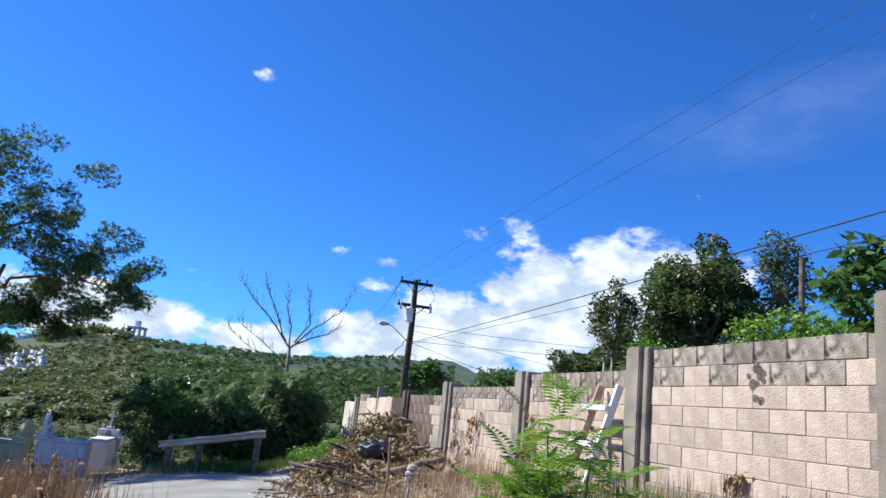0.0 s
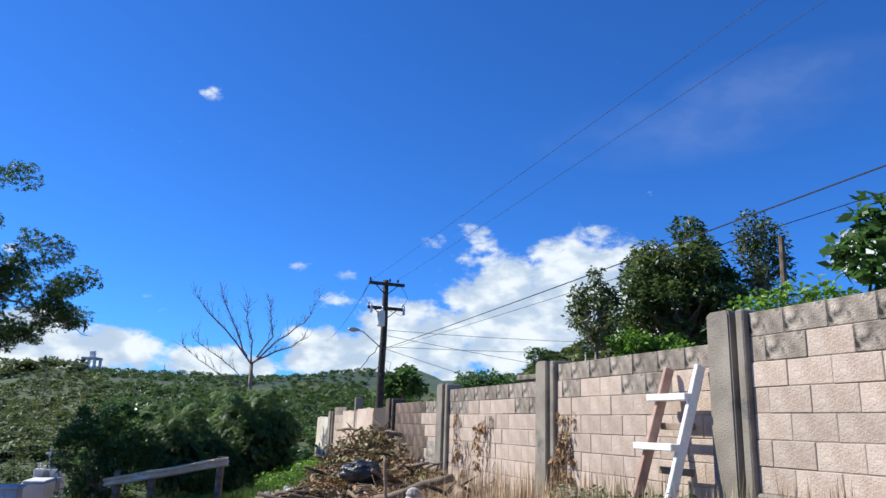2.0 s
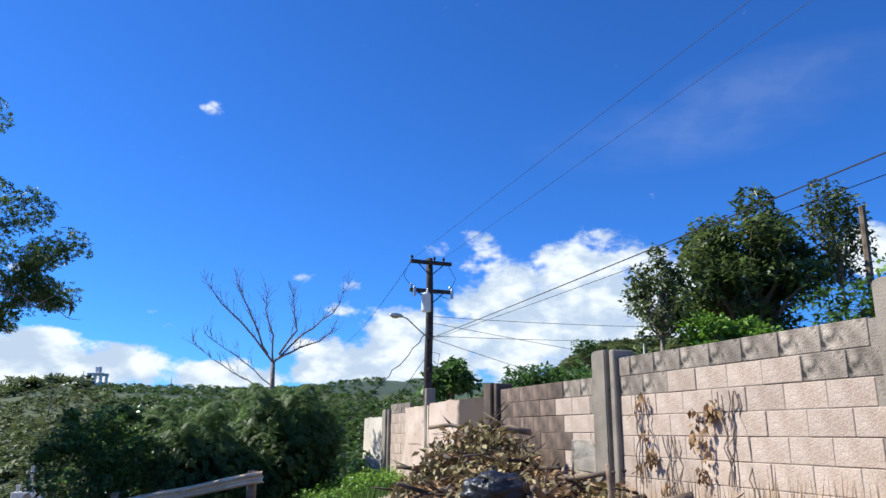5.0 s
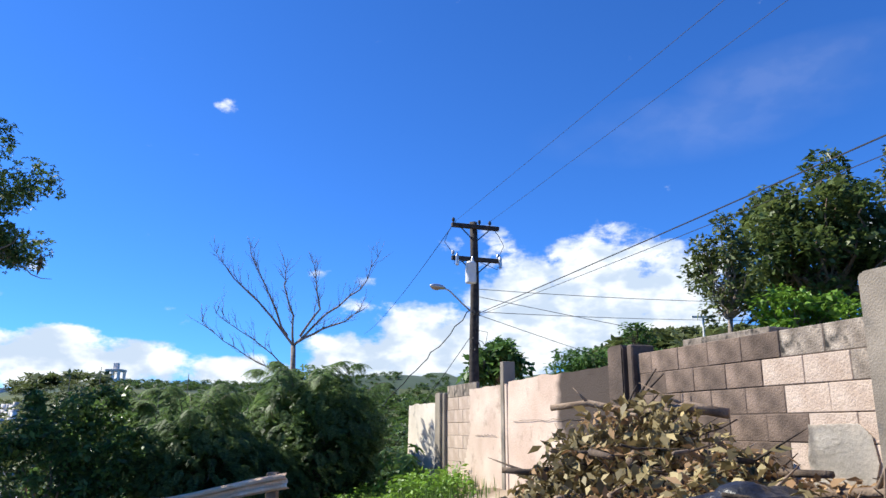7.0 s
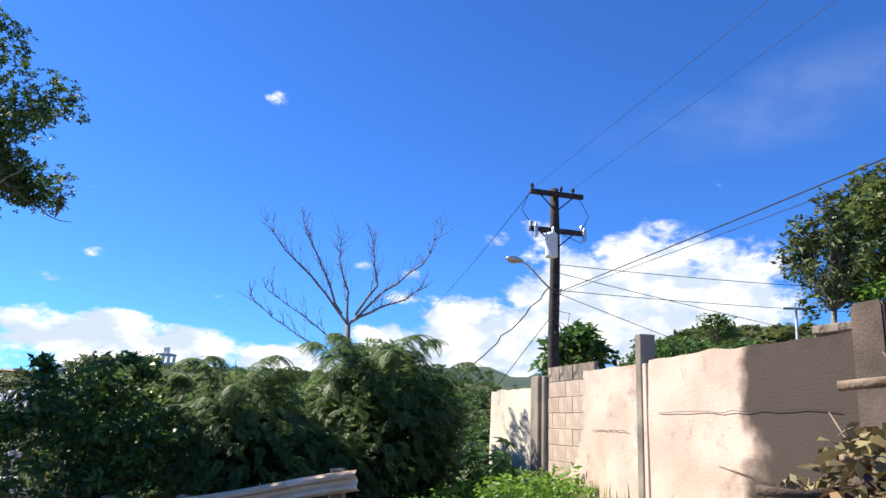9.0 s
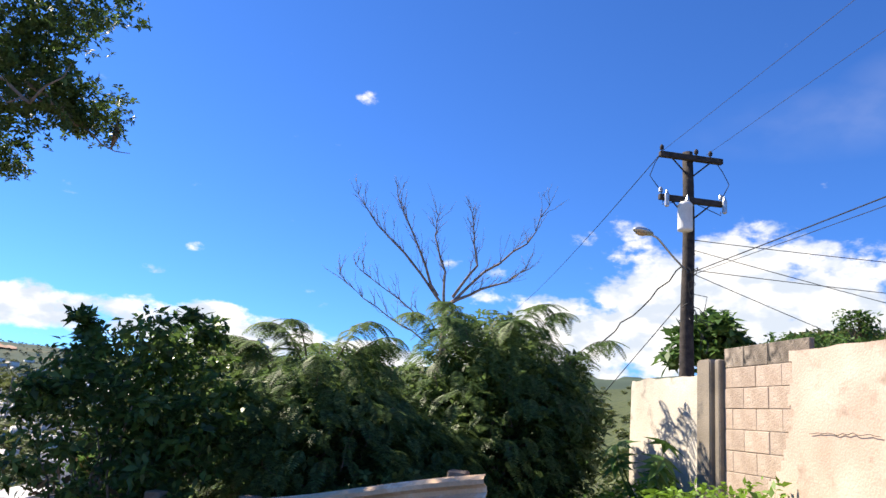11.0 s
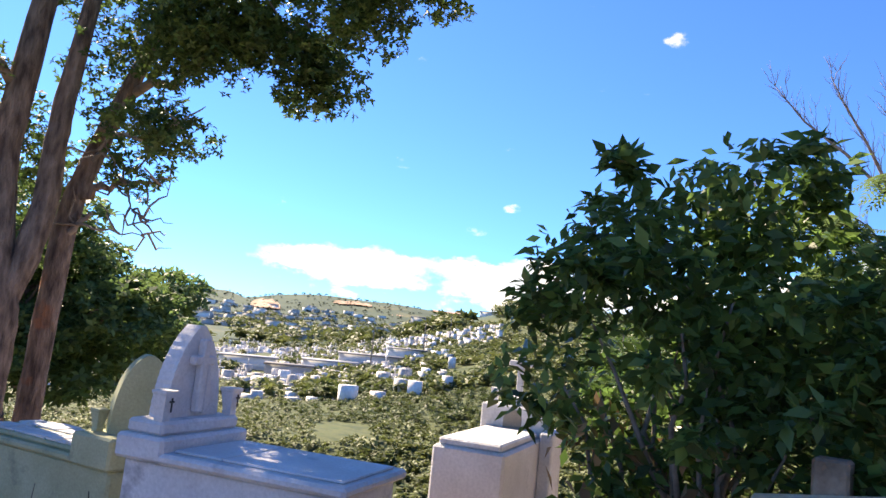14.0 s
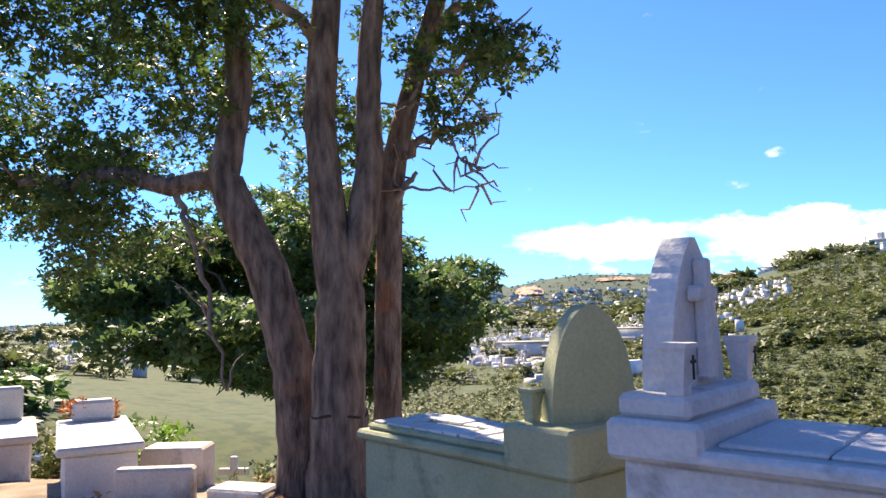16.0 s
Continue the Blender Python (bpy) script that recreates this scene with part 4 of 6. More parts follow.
    for spec in ((3.45, -3.05, 5.1, 0.24, 13), (2.9, -3.0, 5.4, 0.35, 10), (2.42, -1.0, 3.9, 0.14, 8), (2.3, -0.95, 4.35, 0.22, 10), (1.75, -0.8, 4.3, 0.2, 10), (1.4, -0.6, 4.45, 0.3, 10), (1.0, -0.4, 4.1, 0.28, 8), (2.95, -2.0, 4.7, 0.26, 13), (2.6, -1.5, 4.5, 0.22, 9), (2.1, -0.85, 5.0, 0.35, 10), (2.0, -1.6, 5.6, 0.45, 10), (1.12, -0.65, 3.3, 0.15, 7), (2.4, -3.0, 5.9, 0.5, 12), (1.9, -2.6, 6.2, 0.7, 18), (1.0, -1.6, 7.0, 0.9, 26), (0.3, -0.4, 8.2, 1.0, 26), (-0.4, 0.6, 9.0, 0.5, 16), (-1.2, 0.6, 7.4, 1.1, 24),
                 (1.6, -0.6, 4.9, 0.4, 8), (0.9, 0.1, 3.6, 0.22, 4), (1.0, 0.1, 2.95, 0.12, 2), (0.2, 0.8, 5.4, 0.7, 12), (-1.3, 0.5, 3.7, 0.6, 16), (-2.3, 0.6, 3.6, 0.7, 22), (-3.0, 0.6, 2.4, 0.4, 12),
                 (-2.2, 0.4, 2.3, 0.35, 8), (-0.7, 1.6, 3.2, 0.7, 14), (-2.2, -1.8, 5.4, 1.0, 20), (-0.6, -2.0, 6.6, 1.0, 20), (-3.4, -0.6, 4.6, 0.8, 14)):
        lump(*spec)
    part("crown", foliage("crown", blobs, 42000, 0.066, "clump", 8, 0.35, 0.2), M_LEAF_TREE, tree)
    bm = bmesh.new()
    tip = Vector((-9.37 - bx, 20.37 - by, 3.85 - bz))
    tube(bm, [tip + Vector((0, 0, 0.12)), tip, tip + Vector((0.01, 0, -0.1)), tip + Vector((-0.02, 0, -0.24))], [0.006, 0.03, 0.035, 0.006], 6)
    part("seed_pod", bm, M_DRYWOOD, tree, "brown hanging seed pod")


def build_bare_tree():
    fx, fy, fz = -8.35, 32.55, 3.85
    base = land(fx, fy)
    rng = random.Random(12)
    tree = thing("bare_tree", (fx, fy, base), "leafless grey tree with upswept twigs behind the bushes", "tree")
    z = fz - base
    bm = bmesh.new()
    tube(bm, wander((0, 0, -0.3), (0, 0, z), rng, 6, 0.02), [0.15 - 0.012 * k for k in range(7)], 8)
    part("trunk", bm, M_TWIG, tree, smooth=True)
    right = Vector((0.96, 0.26, 0))

    depth_way = Vector((-0.26, 0.96, 0))

    def grow(bm, a, direction, length, r, depth):
        b = a + direction * length
        pts = wander(a, b, rng, 4, 0.06)
        tube(bm, pts, [r * (1 - 0.16 * k) for k in range(5)], 4)
        if depth:
            for _ in range(2):
                d = (direction + Vector((rng.uniform(-0.6, 0.6), rng.uniform(-0.5, 0.5), rng.uniform(-0.05, 0.5)))).normalized()
                grow(bm, pts[rng.randint(1, 4)], d, length * rng.uniform(0.45, 0.7), r * 0.6, depth - 1)

    # each limb: sideways reach and rise at its start, bend and tip
    for bends in (((0, 0), (-1.2, 1.4), (-2.0, 2.1), (-2.6, 2.9)), ((-0.2, 0.3), (-0.7, 1.3), (-1.2, 2.3), (-1.5, 2.9)), ((0, 0), (-0.05, 1.0), (-0.4, 2.0), (-0.35, 2.6)),
                  ((0.2, 0.3), (0.8, 1.2), (0.65, 2.0), (0.55, 2.6)), ((0, 0), (1.0, 1.05), (2.1, 1.9), (2.65, 3.0)), ((0.1, 0.1), (0.9, 0.55), (1.6, 0.8), (2.1, 1.2)),
                  ((-0.05, -0.8), (-0.9, -0.1), (-1.8, 0.5), (-2.5, 1.0)), ((-0.05, -1.1), (-1.2, -0.5), (-2.2, 0.1), (-2.9, 0.7))):
        bm = bmesh.new()
        back = rng.uniform(-0.5, 0.5)
        main = [right * a + Vector((0, 0, z + b)) + depth_way * back * k / 3 for k, (a, b) in enumerate(bends)]
        pts, thick = [], 0.045 if bends[0][1] > -0.5 else 0.024
        for a, b in zip(main, main[1:]):
            pts += wander(a, b, rng, 3, 0.05)[:-1]
        pts.append(main[-1])
        tube(bm, pts, [thick * (1 - 0.088 * k) for k in range(len(pts))], 6)
        for p, q in zip(pts[2:], pts[3:] + pts[-1:]):
            for _ in range(3):
                way = (q - p).normalized() if (q - p).length > 0.01 else Vector((0, 0, 1))
                d = (way + Vector((rng.uniform(-0.8, 0.8), rng.uniform(-0.6, 0.6), rng.uniform(0.0, 0.7)))).normalized()
                grow(bm, p, d, rng.uniform(0.25, 0.65), 0.010, 1)
        part("limb", bm, M_TWIG, tree, smooth=True)


def on_land(x, y, dz=0.0):
    return Vector((x, y, land(x, y) + dz))


def build_greenery():
    build_bush_dark()
    for x, y, rx, rz, cz, seed, leaves, m in ((-7.1, 21.4, 1.2, 1.2, 0.55, 31, 8000, M_LEAF_ACACIA), (-5.45, 23.0, 1.3, 1.4, 1.0, 32, 10000, M_LEAF_ACACIA), (-5.7, 25.2, 0.9, 1.0, 0.8, 33, 3500, M_LEAF_FERN), (-6.1, 21.9, 0.8, 0.9, 0.2, 34, 4000, M_LEAF_ACACIA)):
        base = on_land(x, y)
        bush = build_tree("acacia_bush", "dense green feathery acacia bush behind the guardrail", base, 2.5, (x, y, cz), (rx, rx * 0.9, rz), 20, leaves, 0.082, "clump", m, seed, 0.05, lumps=44, droop=0.2, lump=0.36, group="bushes behind the guardrail")
        rng = random.Random(seed)
        c = Vector((x, y, cz)) - base
        mats = []
        for _ in range(900):
            a, e = rng.uniform(0, 6.283), math.asin(rng.uniform(-0.5, 1.0))
            k = rng.uniform(0.86, 1.02)
            p = c + Vector((rx * k * math.cos(a) * math.cos(e), rx * 0.9 * k * math.sin(a) * math.cos(e), rz * k * math.sin(e)))
            m4 = Matrix.Translation(p) @ Matrix.Rotation(a + rng.uniform(-0.9, 0.9), 4, "Z") @ Matrix.Rotation(0.35 + rng.uniform(-0.45, 0.5), 4, "Y") @ Matrix.Scale(rng.uniform(0.16, 0.32), 4)
            mats.append([list(m4[r]) for r in range(3)])
        part("outer_foliage", scatter_mesh("outer_foliage", FROND_V, FROND_F, np.array(mats), len(mats)), m, bush)
        # arching sprays that rise out of the top
        for _ in range(11 if rx > 1 else 6):
            a, e = rng.uniform(0, 6.283), rng.uniform(0.6, 1.35)
            out = Vector((math.cos(a), math.sin(a), 0))
            p = c + Vector((rx * 0.85 * math.cos(a) * math.cos(e), rx * 0.8 * math.sin(a) * math.cos(e), rz * 0.85 * math.sin(e)))
            reach, up = rng.uniform(0.3, 0.6), rng.uniform(0.35, 0.6)
            pts = [p + out * reach * t + Vector((0, 0, up * (1.6 * t - 0.9 * t * t))) for t in [k / 8 for k in range(9)]]
            bm = bmesh.new()
            tube(bm, pts, [0.011 - 0.001 * k for k in range(9)], 4)
            branch = part("spray", bm, M_TWIG, bush, smooth=True)
            mats = []
            for k in range(2, 9):
                for side in (-1.1, 1.1, 0.2):
                    m4 = Matrix.Translation(pts[k]) @ Matrix.Rotation(a + side + rng.uniform(-0.35, 0.35), 4, "Z") @ Matrix.Rotation(0.3 + rng.uniform(-0.3, 0.4), 4, "Y") @ Matrix.Scale(rng.uniform(0.2, 0.34), 4)
                    mats.append([list(m4[r]) for r in range(3)])
            tagged(part("frond_tuft", scatter_mesh("frond_tuft", FROND_V, FROND_F, np.array(mats), len(mats)), m, branch), kind="stuff")
    # trees behind the wall
    for name, label, c, r, n, size, tmpl, m, seed, tr in (
        ("broadleaf_tree", "broad dark green tree rising behind the wall", (12.2, 40.5, 9.1), (4.2, 4.2, 4.3), 15000, 0.34, "leaf", M_LEAF_CROWN, 41, 0.28),
        ("broadleaf_tree", "slender olive tree with a pale trunk behind the wall", (7.2, 37.2, 7.4), (1.6, 1.6, 2.7), 3200, 0.26, "leaf", M_LEAF_OLIVE, 42, 0.13),
        ("broadleaf_tree", "sparse tall olive tree behind the wall", (17.1, 41.0, 11.3), (1.8, 1.8, 3.8), 2600, 0.28, "leaf", M_LEAF_OLIVE, 43, 0.12),
        ("lime_bush", "bright lime green bush behind the wall", (9.4, 36.0, 5.0), (2.3, 2.0, 1.5), 3800, 0.26, "leaf", M_LEAF_LIME, 44, 0.1),
        ("breadfruit_tree", "glossy green tree with large leaves behind the wall", (11.7, 18.4, 6.2), (2.2, 2.2, 2.5), 3200, 0.42, "leaf", M_LEAF_FERN, 45, 0.16),
        ("garden_bush", "low green bushes behind the wall", (15.6, 33.0, 6.2), (4.6, 2.0, 1.7), 5200, 0.26, "leaf", M_LEAF_FERN, 46, 0.1),
        ("garden_bush", "low green bushes behind the wall", (10.3, 22.0, 4.9), (2.6, 2.0, 1.0), 3000, 0.22, "leaf", M_LEAF_LIME, 47, 0.08),
        ("papaya_tree", "small pale green papaya tree behind the wall", (-1.9, 31.5, 3.15), (0.95, 0.95, 0.8), 1500, 0.3, "leaf", M_LEAF_FERN, 48, 0.07),
        ("garden_bush", "low green bushes behind the wall", (2.9, 36.5, 3.15), (3.4, 2.4, 1.2), 6500, 0.2, "leaf", M_LEAF_FERN, 49, 0.1),
        ("garden_bush", "small dark round bush on the hillside", (5.15, 44.0, 5.5), (0.95, 0.95, 0.9), 900, 0.2, "leaf", M_LEAF_DARK, 50, 0.08),
        ("shade_tree", "wide feathery green tree beyond the graves", (-27.0, 23.0, 0.8), (5.6, 5.6, 3.1), 22000, 0.2, "clump", M_LEAF_ACACIA, 51, 0.22),
    ):
        build_tree(name, label, on_land(c[0], c[1]), 0, c, r, 0, n, size, tmpl, m, seed, tr, M_TWIG if "pale" in label or "sparse" in label else M_BARK, lumps=70 if r[0] > 4 else 34, lump=0.22 if r[0] > 4 else 0.3, group="trees behind the wall" if c[0] > -5 else "")


def build_bush_dark():
    x, y = -8.3, 20.0
    base = on_land(x, y)
    rng = random.Random(61)
    bush = thing("broadleaf_bush", base, "tall dark green broad-leaved bush at the end of the guardrail", "bush")
    blobs = []
    for k in range(58):
        z = rng.uniform(0.3, 2.3)
        r = 0.80 * math.sin(math.pi * min(z / 3.0 * 0.8 + 0.2, 1.0)) ** 0.7 * rng.uniform(0.25, 1.0)
        a = rng.uniform(0, 6.283)
        s = rng.uniform(0.16, 0.34)
        blobs.append((r * math.cos(a), r * math.sin(a), z, s * 1.3, s * 1.3, s))
    bm = bmesh.new()
    for b in blobs[::2]:
        tube(bm, wander((rng.uniform(-0.15, 0.15), rng.uniform(-0.15, 0.15), -0.1), b[:3], rng, 6, 0.06), [0.03 - 0.004 * k for k in range(7)], 5)
    part("stem", bm, M_TWIG, bush, smooth=True)
    part("crown", foliage("crown", blobs, 9000, 0.105, "leaf", 62, 0.35, 0.25), M_LEAF_DARK, bush)
    rim = []
    for _ in range(60):
        z = rng.uniform(0.8, 2.5)
        r = 0.88 * math.sin(math.pi * min(z / 3.0 * 0.8 + 0.2, 1.0)) ** 0.7
        a = rng.uniform(0, 6.283)
        for k in range(3):
            rim.append((r * (0.95 + 0.13 * k) * math.cos(a), r * (0.95 + 0.10 * k) * math.sin(a), z + 0.04 * k, 0.08, 0.08, 0.05))
    part("outer_sprays", foliage("outer_sprays", rim, 4200, 0.105, "leaf", 63, 0.1, 0.1), M_LEAF_DARK, bush)
    low = [(b[0] * 1.1, b[1] * 1.1, b[2] * 0.5, 0.2, 0.2, 0.2) for b in blobs[:18]]
    part("dead_leaves", foliage("dead_leaves", low, 160, 0.12, "leaf", 64, 1.0, 0.1), M_LEAF_DRY, bush)


def blades(name, spots, count, height, seed, mat_, label, category="weeds", lean=0.35, wide=0.012):
    """Thin upright blades or stalks round some spots, as one mesh of stuff."""
    rng = np.random.default_rng(seed)
    sp = np.array(spots, float)
    k = rng.integers(0, len(sp), count)
    p = sp[k, :2] + rng.normal(0, 1, (count, 2)) * sp[k, 2:3]
    z = np.array([land(a, b) for a, b in p]) - 0.02
    tmpl_v = [(-1, 0, 0), (1, 0, 0), (0.7, 0.12, 0.5), (-0.7, 0.12, 0.5), (0.0, 0.4, 1.0)]
    tmpl_f = [(0, 1, 2, 3), (3, 2, 4, 4)]
    yaw = rng.uniform(0, 6.283, count)
    h = height * rng.uniform(0.35, 1.2, count)
    c, s = np.cos(yaw), np.sin(yaw)
    ln = lean * rng.uniform(0.2, 1.6, count)
    m = np.zeros((count, 3, 4))
    m[:, 0, 0], m[:, 1, 0] = c * wide, s * wide
    m[:, 0, 1], m[:, 1, 1] = -s * h * ln, c * h * ln
    m[:, 2, 2] = h
    m[:, :2, 3], m[:, 2, 3] = p, z
    v = np.array(tmpl_v)
    f3 = [(0, 1, 2), (0, 2, 3), (3, 2, 4)]
    ob = part(name, scatter_mesh(name, v, f3, m, count), mat_)
    return tagged(ob, label, category, kind="stuff")


def wp(s, u):
    p = WALL @ Vector((s, u, 0))
    return p.x, p.y


def build_weeds():
    along_wall = [(*wp(s, 0.45), 0.35) for s in np.arange(-4, 9, 0.6)]
    bank = [(*wp(s, u), 0.45) for s in np.arange(-4, 8, 0.7) for u in (1.1, 1.9)]
    blades("dry_weeds", along_wall + bank, 6000, 0.42, 71, M_STRAW, "dry straw coloured weeds on the rubble bank", wide=0.006)
    blades("dry_weeds", [(*wp(s, 5.9 + 1.2 * smooth01(3.5, 10, s)), 0.45) for s in np.arange(0, 11, 0.5)], 6500, 0.72, 72, M_LEAF_DRY, "dry brown weeds beside the lane", wide=0.007)
    blades("green_grass", [(*wp(s, 0.9), 0.4) for s in np.arange(16.5, 21, 0.5)] + [(*wp(17.5, u), 0.4) for u in (1.6, 2.3, 3.2, 4.2, 5.2)], 5200, 0.26, 73, M_GRASS, "fresh green grass and weeds behind the guardrail", wide=0.010)
    blades("green_grass", [(*wp(s, 0.5), 0.3) for s in (2.6, 3.0, 4.2, 4.6)], 700, 0.3, 74, M_GRASS, "low green weeds at the foot of the wall", wide=0.008)
    blades("dry_grass", [(-9.5, 17.6, 0.7), (-8.8, 18.4, 0.5), (-9.6, 20.0, 0.5), (-7.2, 18.6, 0.5)], 900, 0.25, 75, M_STRAW, "dry grass round the graves", wide=0.006)
    blades("dry_weeds", [(-2.9, 4.9, 0.35), (-3.3, 5.3, 0.4), (-3.1, 5.8, 0.3), (-3.7, 6.1, 0.4)], 900, 1.1, 79, M_LEAF_DRY, "tall brown dried weed stalks beside the lane", wide=0.009)
    blades("green_grass", [(-7.0, 20.0, 0.3), (-6.5, 19.85, 0.3), (-6.0, 19.8, 0.3), (-5.5, 19.7, 0.3), (-5.1, 19.6, 0.3)], 2600, 0.3, 80, M_GRASS, "sunlit grass behind the guardrail", wide=0.009)
    # low leafy weeds
    blobs = []
    rng = random.Random(76)
    for s in np.arange(16.6, 20.6, 0.35):
        for u in (0.35, 0.9, 1.5):
            x, y = wp(s + rng.uniform(-0.2, 0.2), u + rng.uniform(-0.2, 0.2))
            blobs.append((x, y, land(x, y) + 0.16, 0.32, 0.32, 0.22))
    tagged(part("leafy_weeds", foliage("leafy_weeds", blobs, 5200, 0.085, "leaf", 77, 0.0, 0.1), M_LEAF_LIME), "bright green leafy weeds at the foot of the white wall", "weeds", kind="stuff")
    blobs = []
    for s, u in ((2.7, 0.5), (3.1, 0.55), (3.6, 0.4), (4.1, 0.5), (4.7, 0.45), (5.2, 0.4)):
        x, y = wp(s, u)
        blobs.append((x, y, land(x, y) + 0.12, 0.25, 0.25, 0.2))
    tagged(part("leafy_weeds", foliage("leafy_weeds", blobs, 1500, 0.05, "leaf", 78, 0.0, 0.1), M_LEAF_OLIVE), "small olive weeds under the ladder", "weeds", kind="stuff")


def build_fern_plant(s, u, h, seed, label):
    x, y = wp(s, u)
    base = on_land(x, y)
    rng = random.Random(seed)
    plant = thing("leucaena_plant", base, label, "plant", "young feathery plants")
    bm = bmesh.new()
    mats = []
    for _ in range(9):
        a, l = rng.uniform(0, 6.283), rng.uniform(0.04, 0.2)
        top = Vector((l * math.cos(a), l * math.sin(a), h * rng.uniform(0.75, 1.0)))
        pts = wander((0, 0, -0.05), top, rng, 6, 0.05)
        tube(bm, pts, [0.012 - 0.0014 * k for k in range(7)], 5)
        for k in range(52):
            p = pts[rng.randint(2, 6)] + Vector((rng.gauss(0, 0.05), rng.gauss(0, 0.05), rng.gauss(0, 0.05)))
            m4 = Matrix.Translation(p) @ Matrix.Rotation(rng.uniform(0, 6.283), 4, "Z") @ Matrix.Rotation(rng.uniform(-0.9, 0.2), 4, "Y") @ Matrix.Scale(rng.uniform(0.11, 0.21), 4)
            mats.append([list(m4[r]) for r in range(3)])
    part("stem", bm, M_LEAF_FERN, plant, smooth=True)
    part("fronds", scatter_mesh("fronds", FROND_V, FROND_F, np.array(mats), len(mats)), M_LEAF_LIME, plant)


def build_castor():
    x, y = wp(18.9, 0.6)
    base = on_land(x, y)
    rng = random.Random(91)
    plant = thing("castor_plant", base, "young castor plant with large lobed leaves before the white wall", "plant")
    for _ in range(9):
        a = rng.uniform(0, 6.283)
        top = Vector((0.28 * math.cos(a), 0.28 * math.sin(a), rng.uniform(0.35, 0.8)))
        bm = bmesh.new()
        tube(bm, wander((0, 0, 0), top, rng, 4, 0.05), [0.012, 0.01, 0.009, 0.007, 0.006], 5)
        stem = part("stem", bm, M_LEAF_FERN, plant, smooth=True)
        bm = bmesh.new()
        c = bm.verts.new((0, 0, 0))
        ring = []
        for k in range(14):
            ang = 2 * math.pi * k / 14
            r = 0.24 if k % 2 == 0 else 0.10
            ring.append(bm.verts.new((r * math.cos(ang), r * math.sin(ang), -0.06 if k % 2 == 0 else 0.0)))
        for k in range(14):
            bm.faces.new((c, ring[k], ring[(k + 1) % 14]))
        part("leaf", bm, M_LEAF_FERN, stem, at=Matrix.Translation(top) @ Matrix.Rotation(a, 4, "Z") @ Matrix.Rotation(0.5, 4, "Y"))


# ---- cut branches, rubbish and ladder ----
def pile_height(s, u):
    a = math.exp(-(((s - 10.6) / 1.7) ** 2) - (((u - 1.15) / 0.95) ** 2)) * 0.55
    b = math.exp(-(((s - 11.8) / 0.95) ** 2) - (((u - 0.8) / 0.7) ** 2)) * 0.68
    return a + b


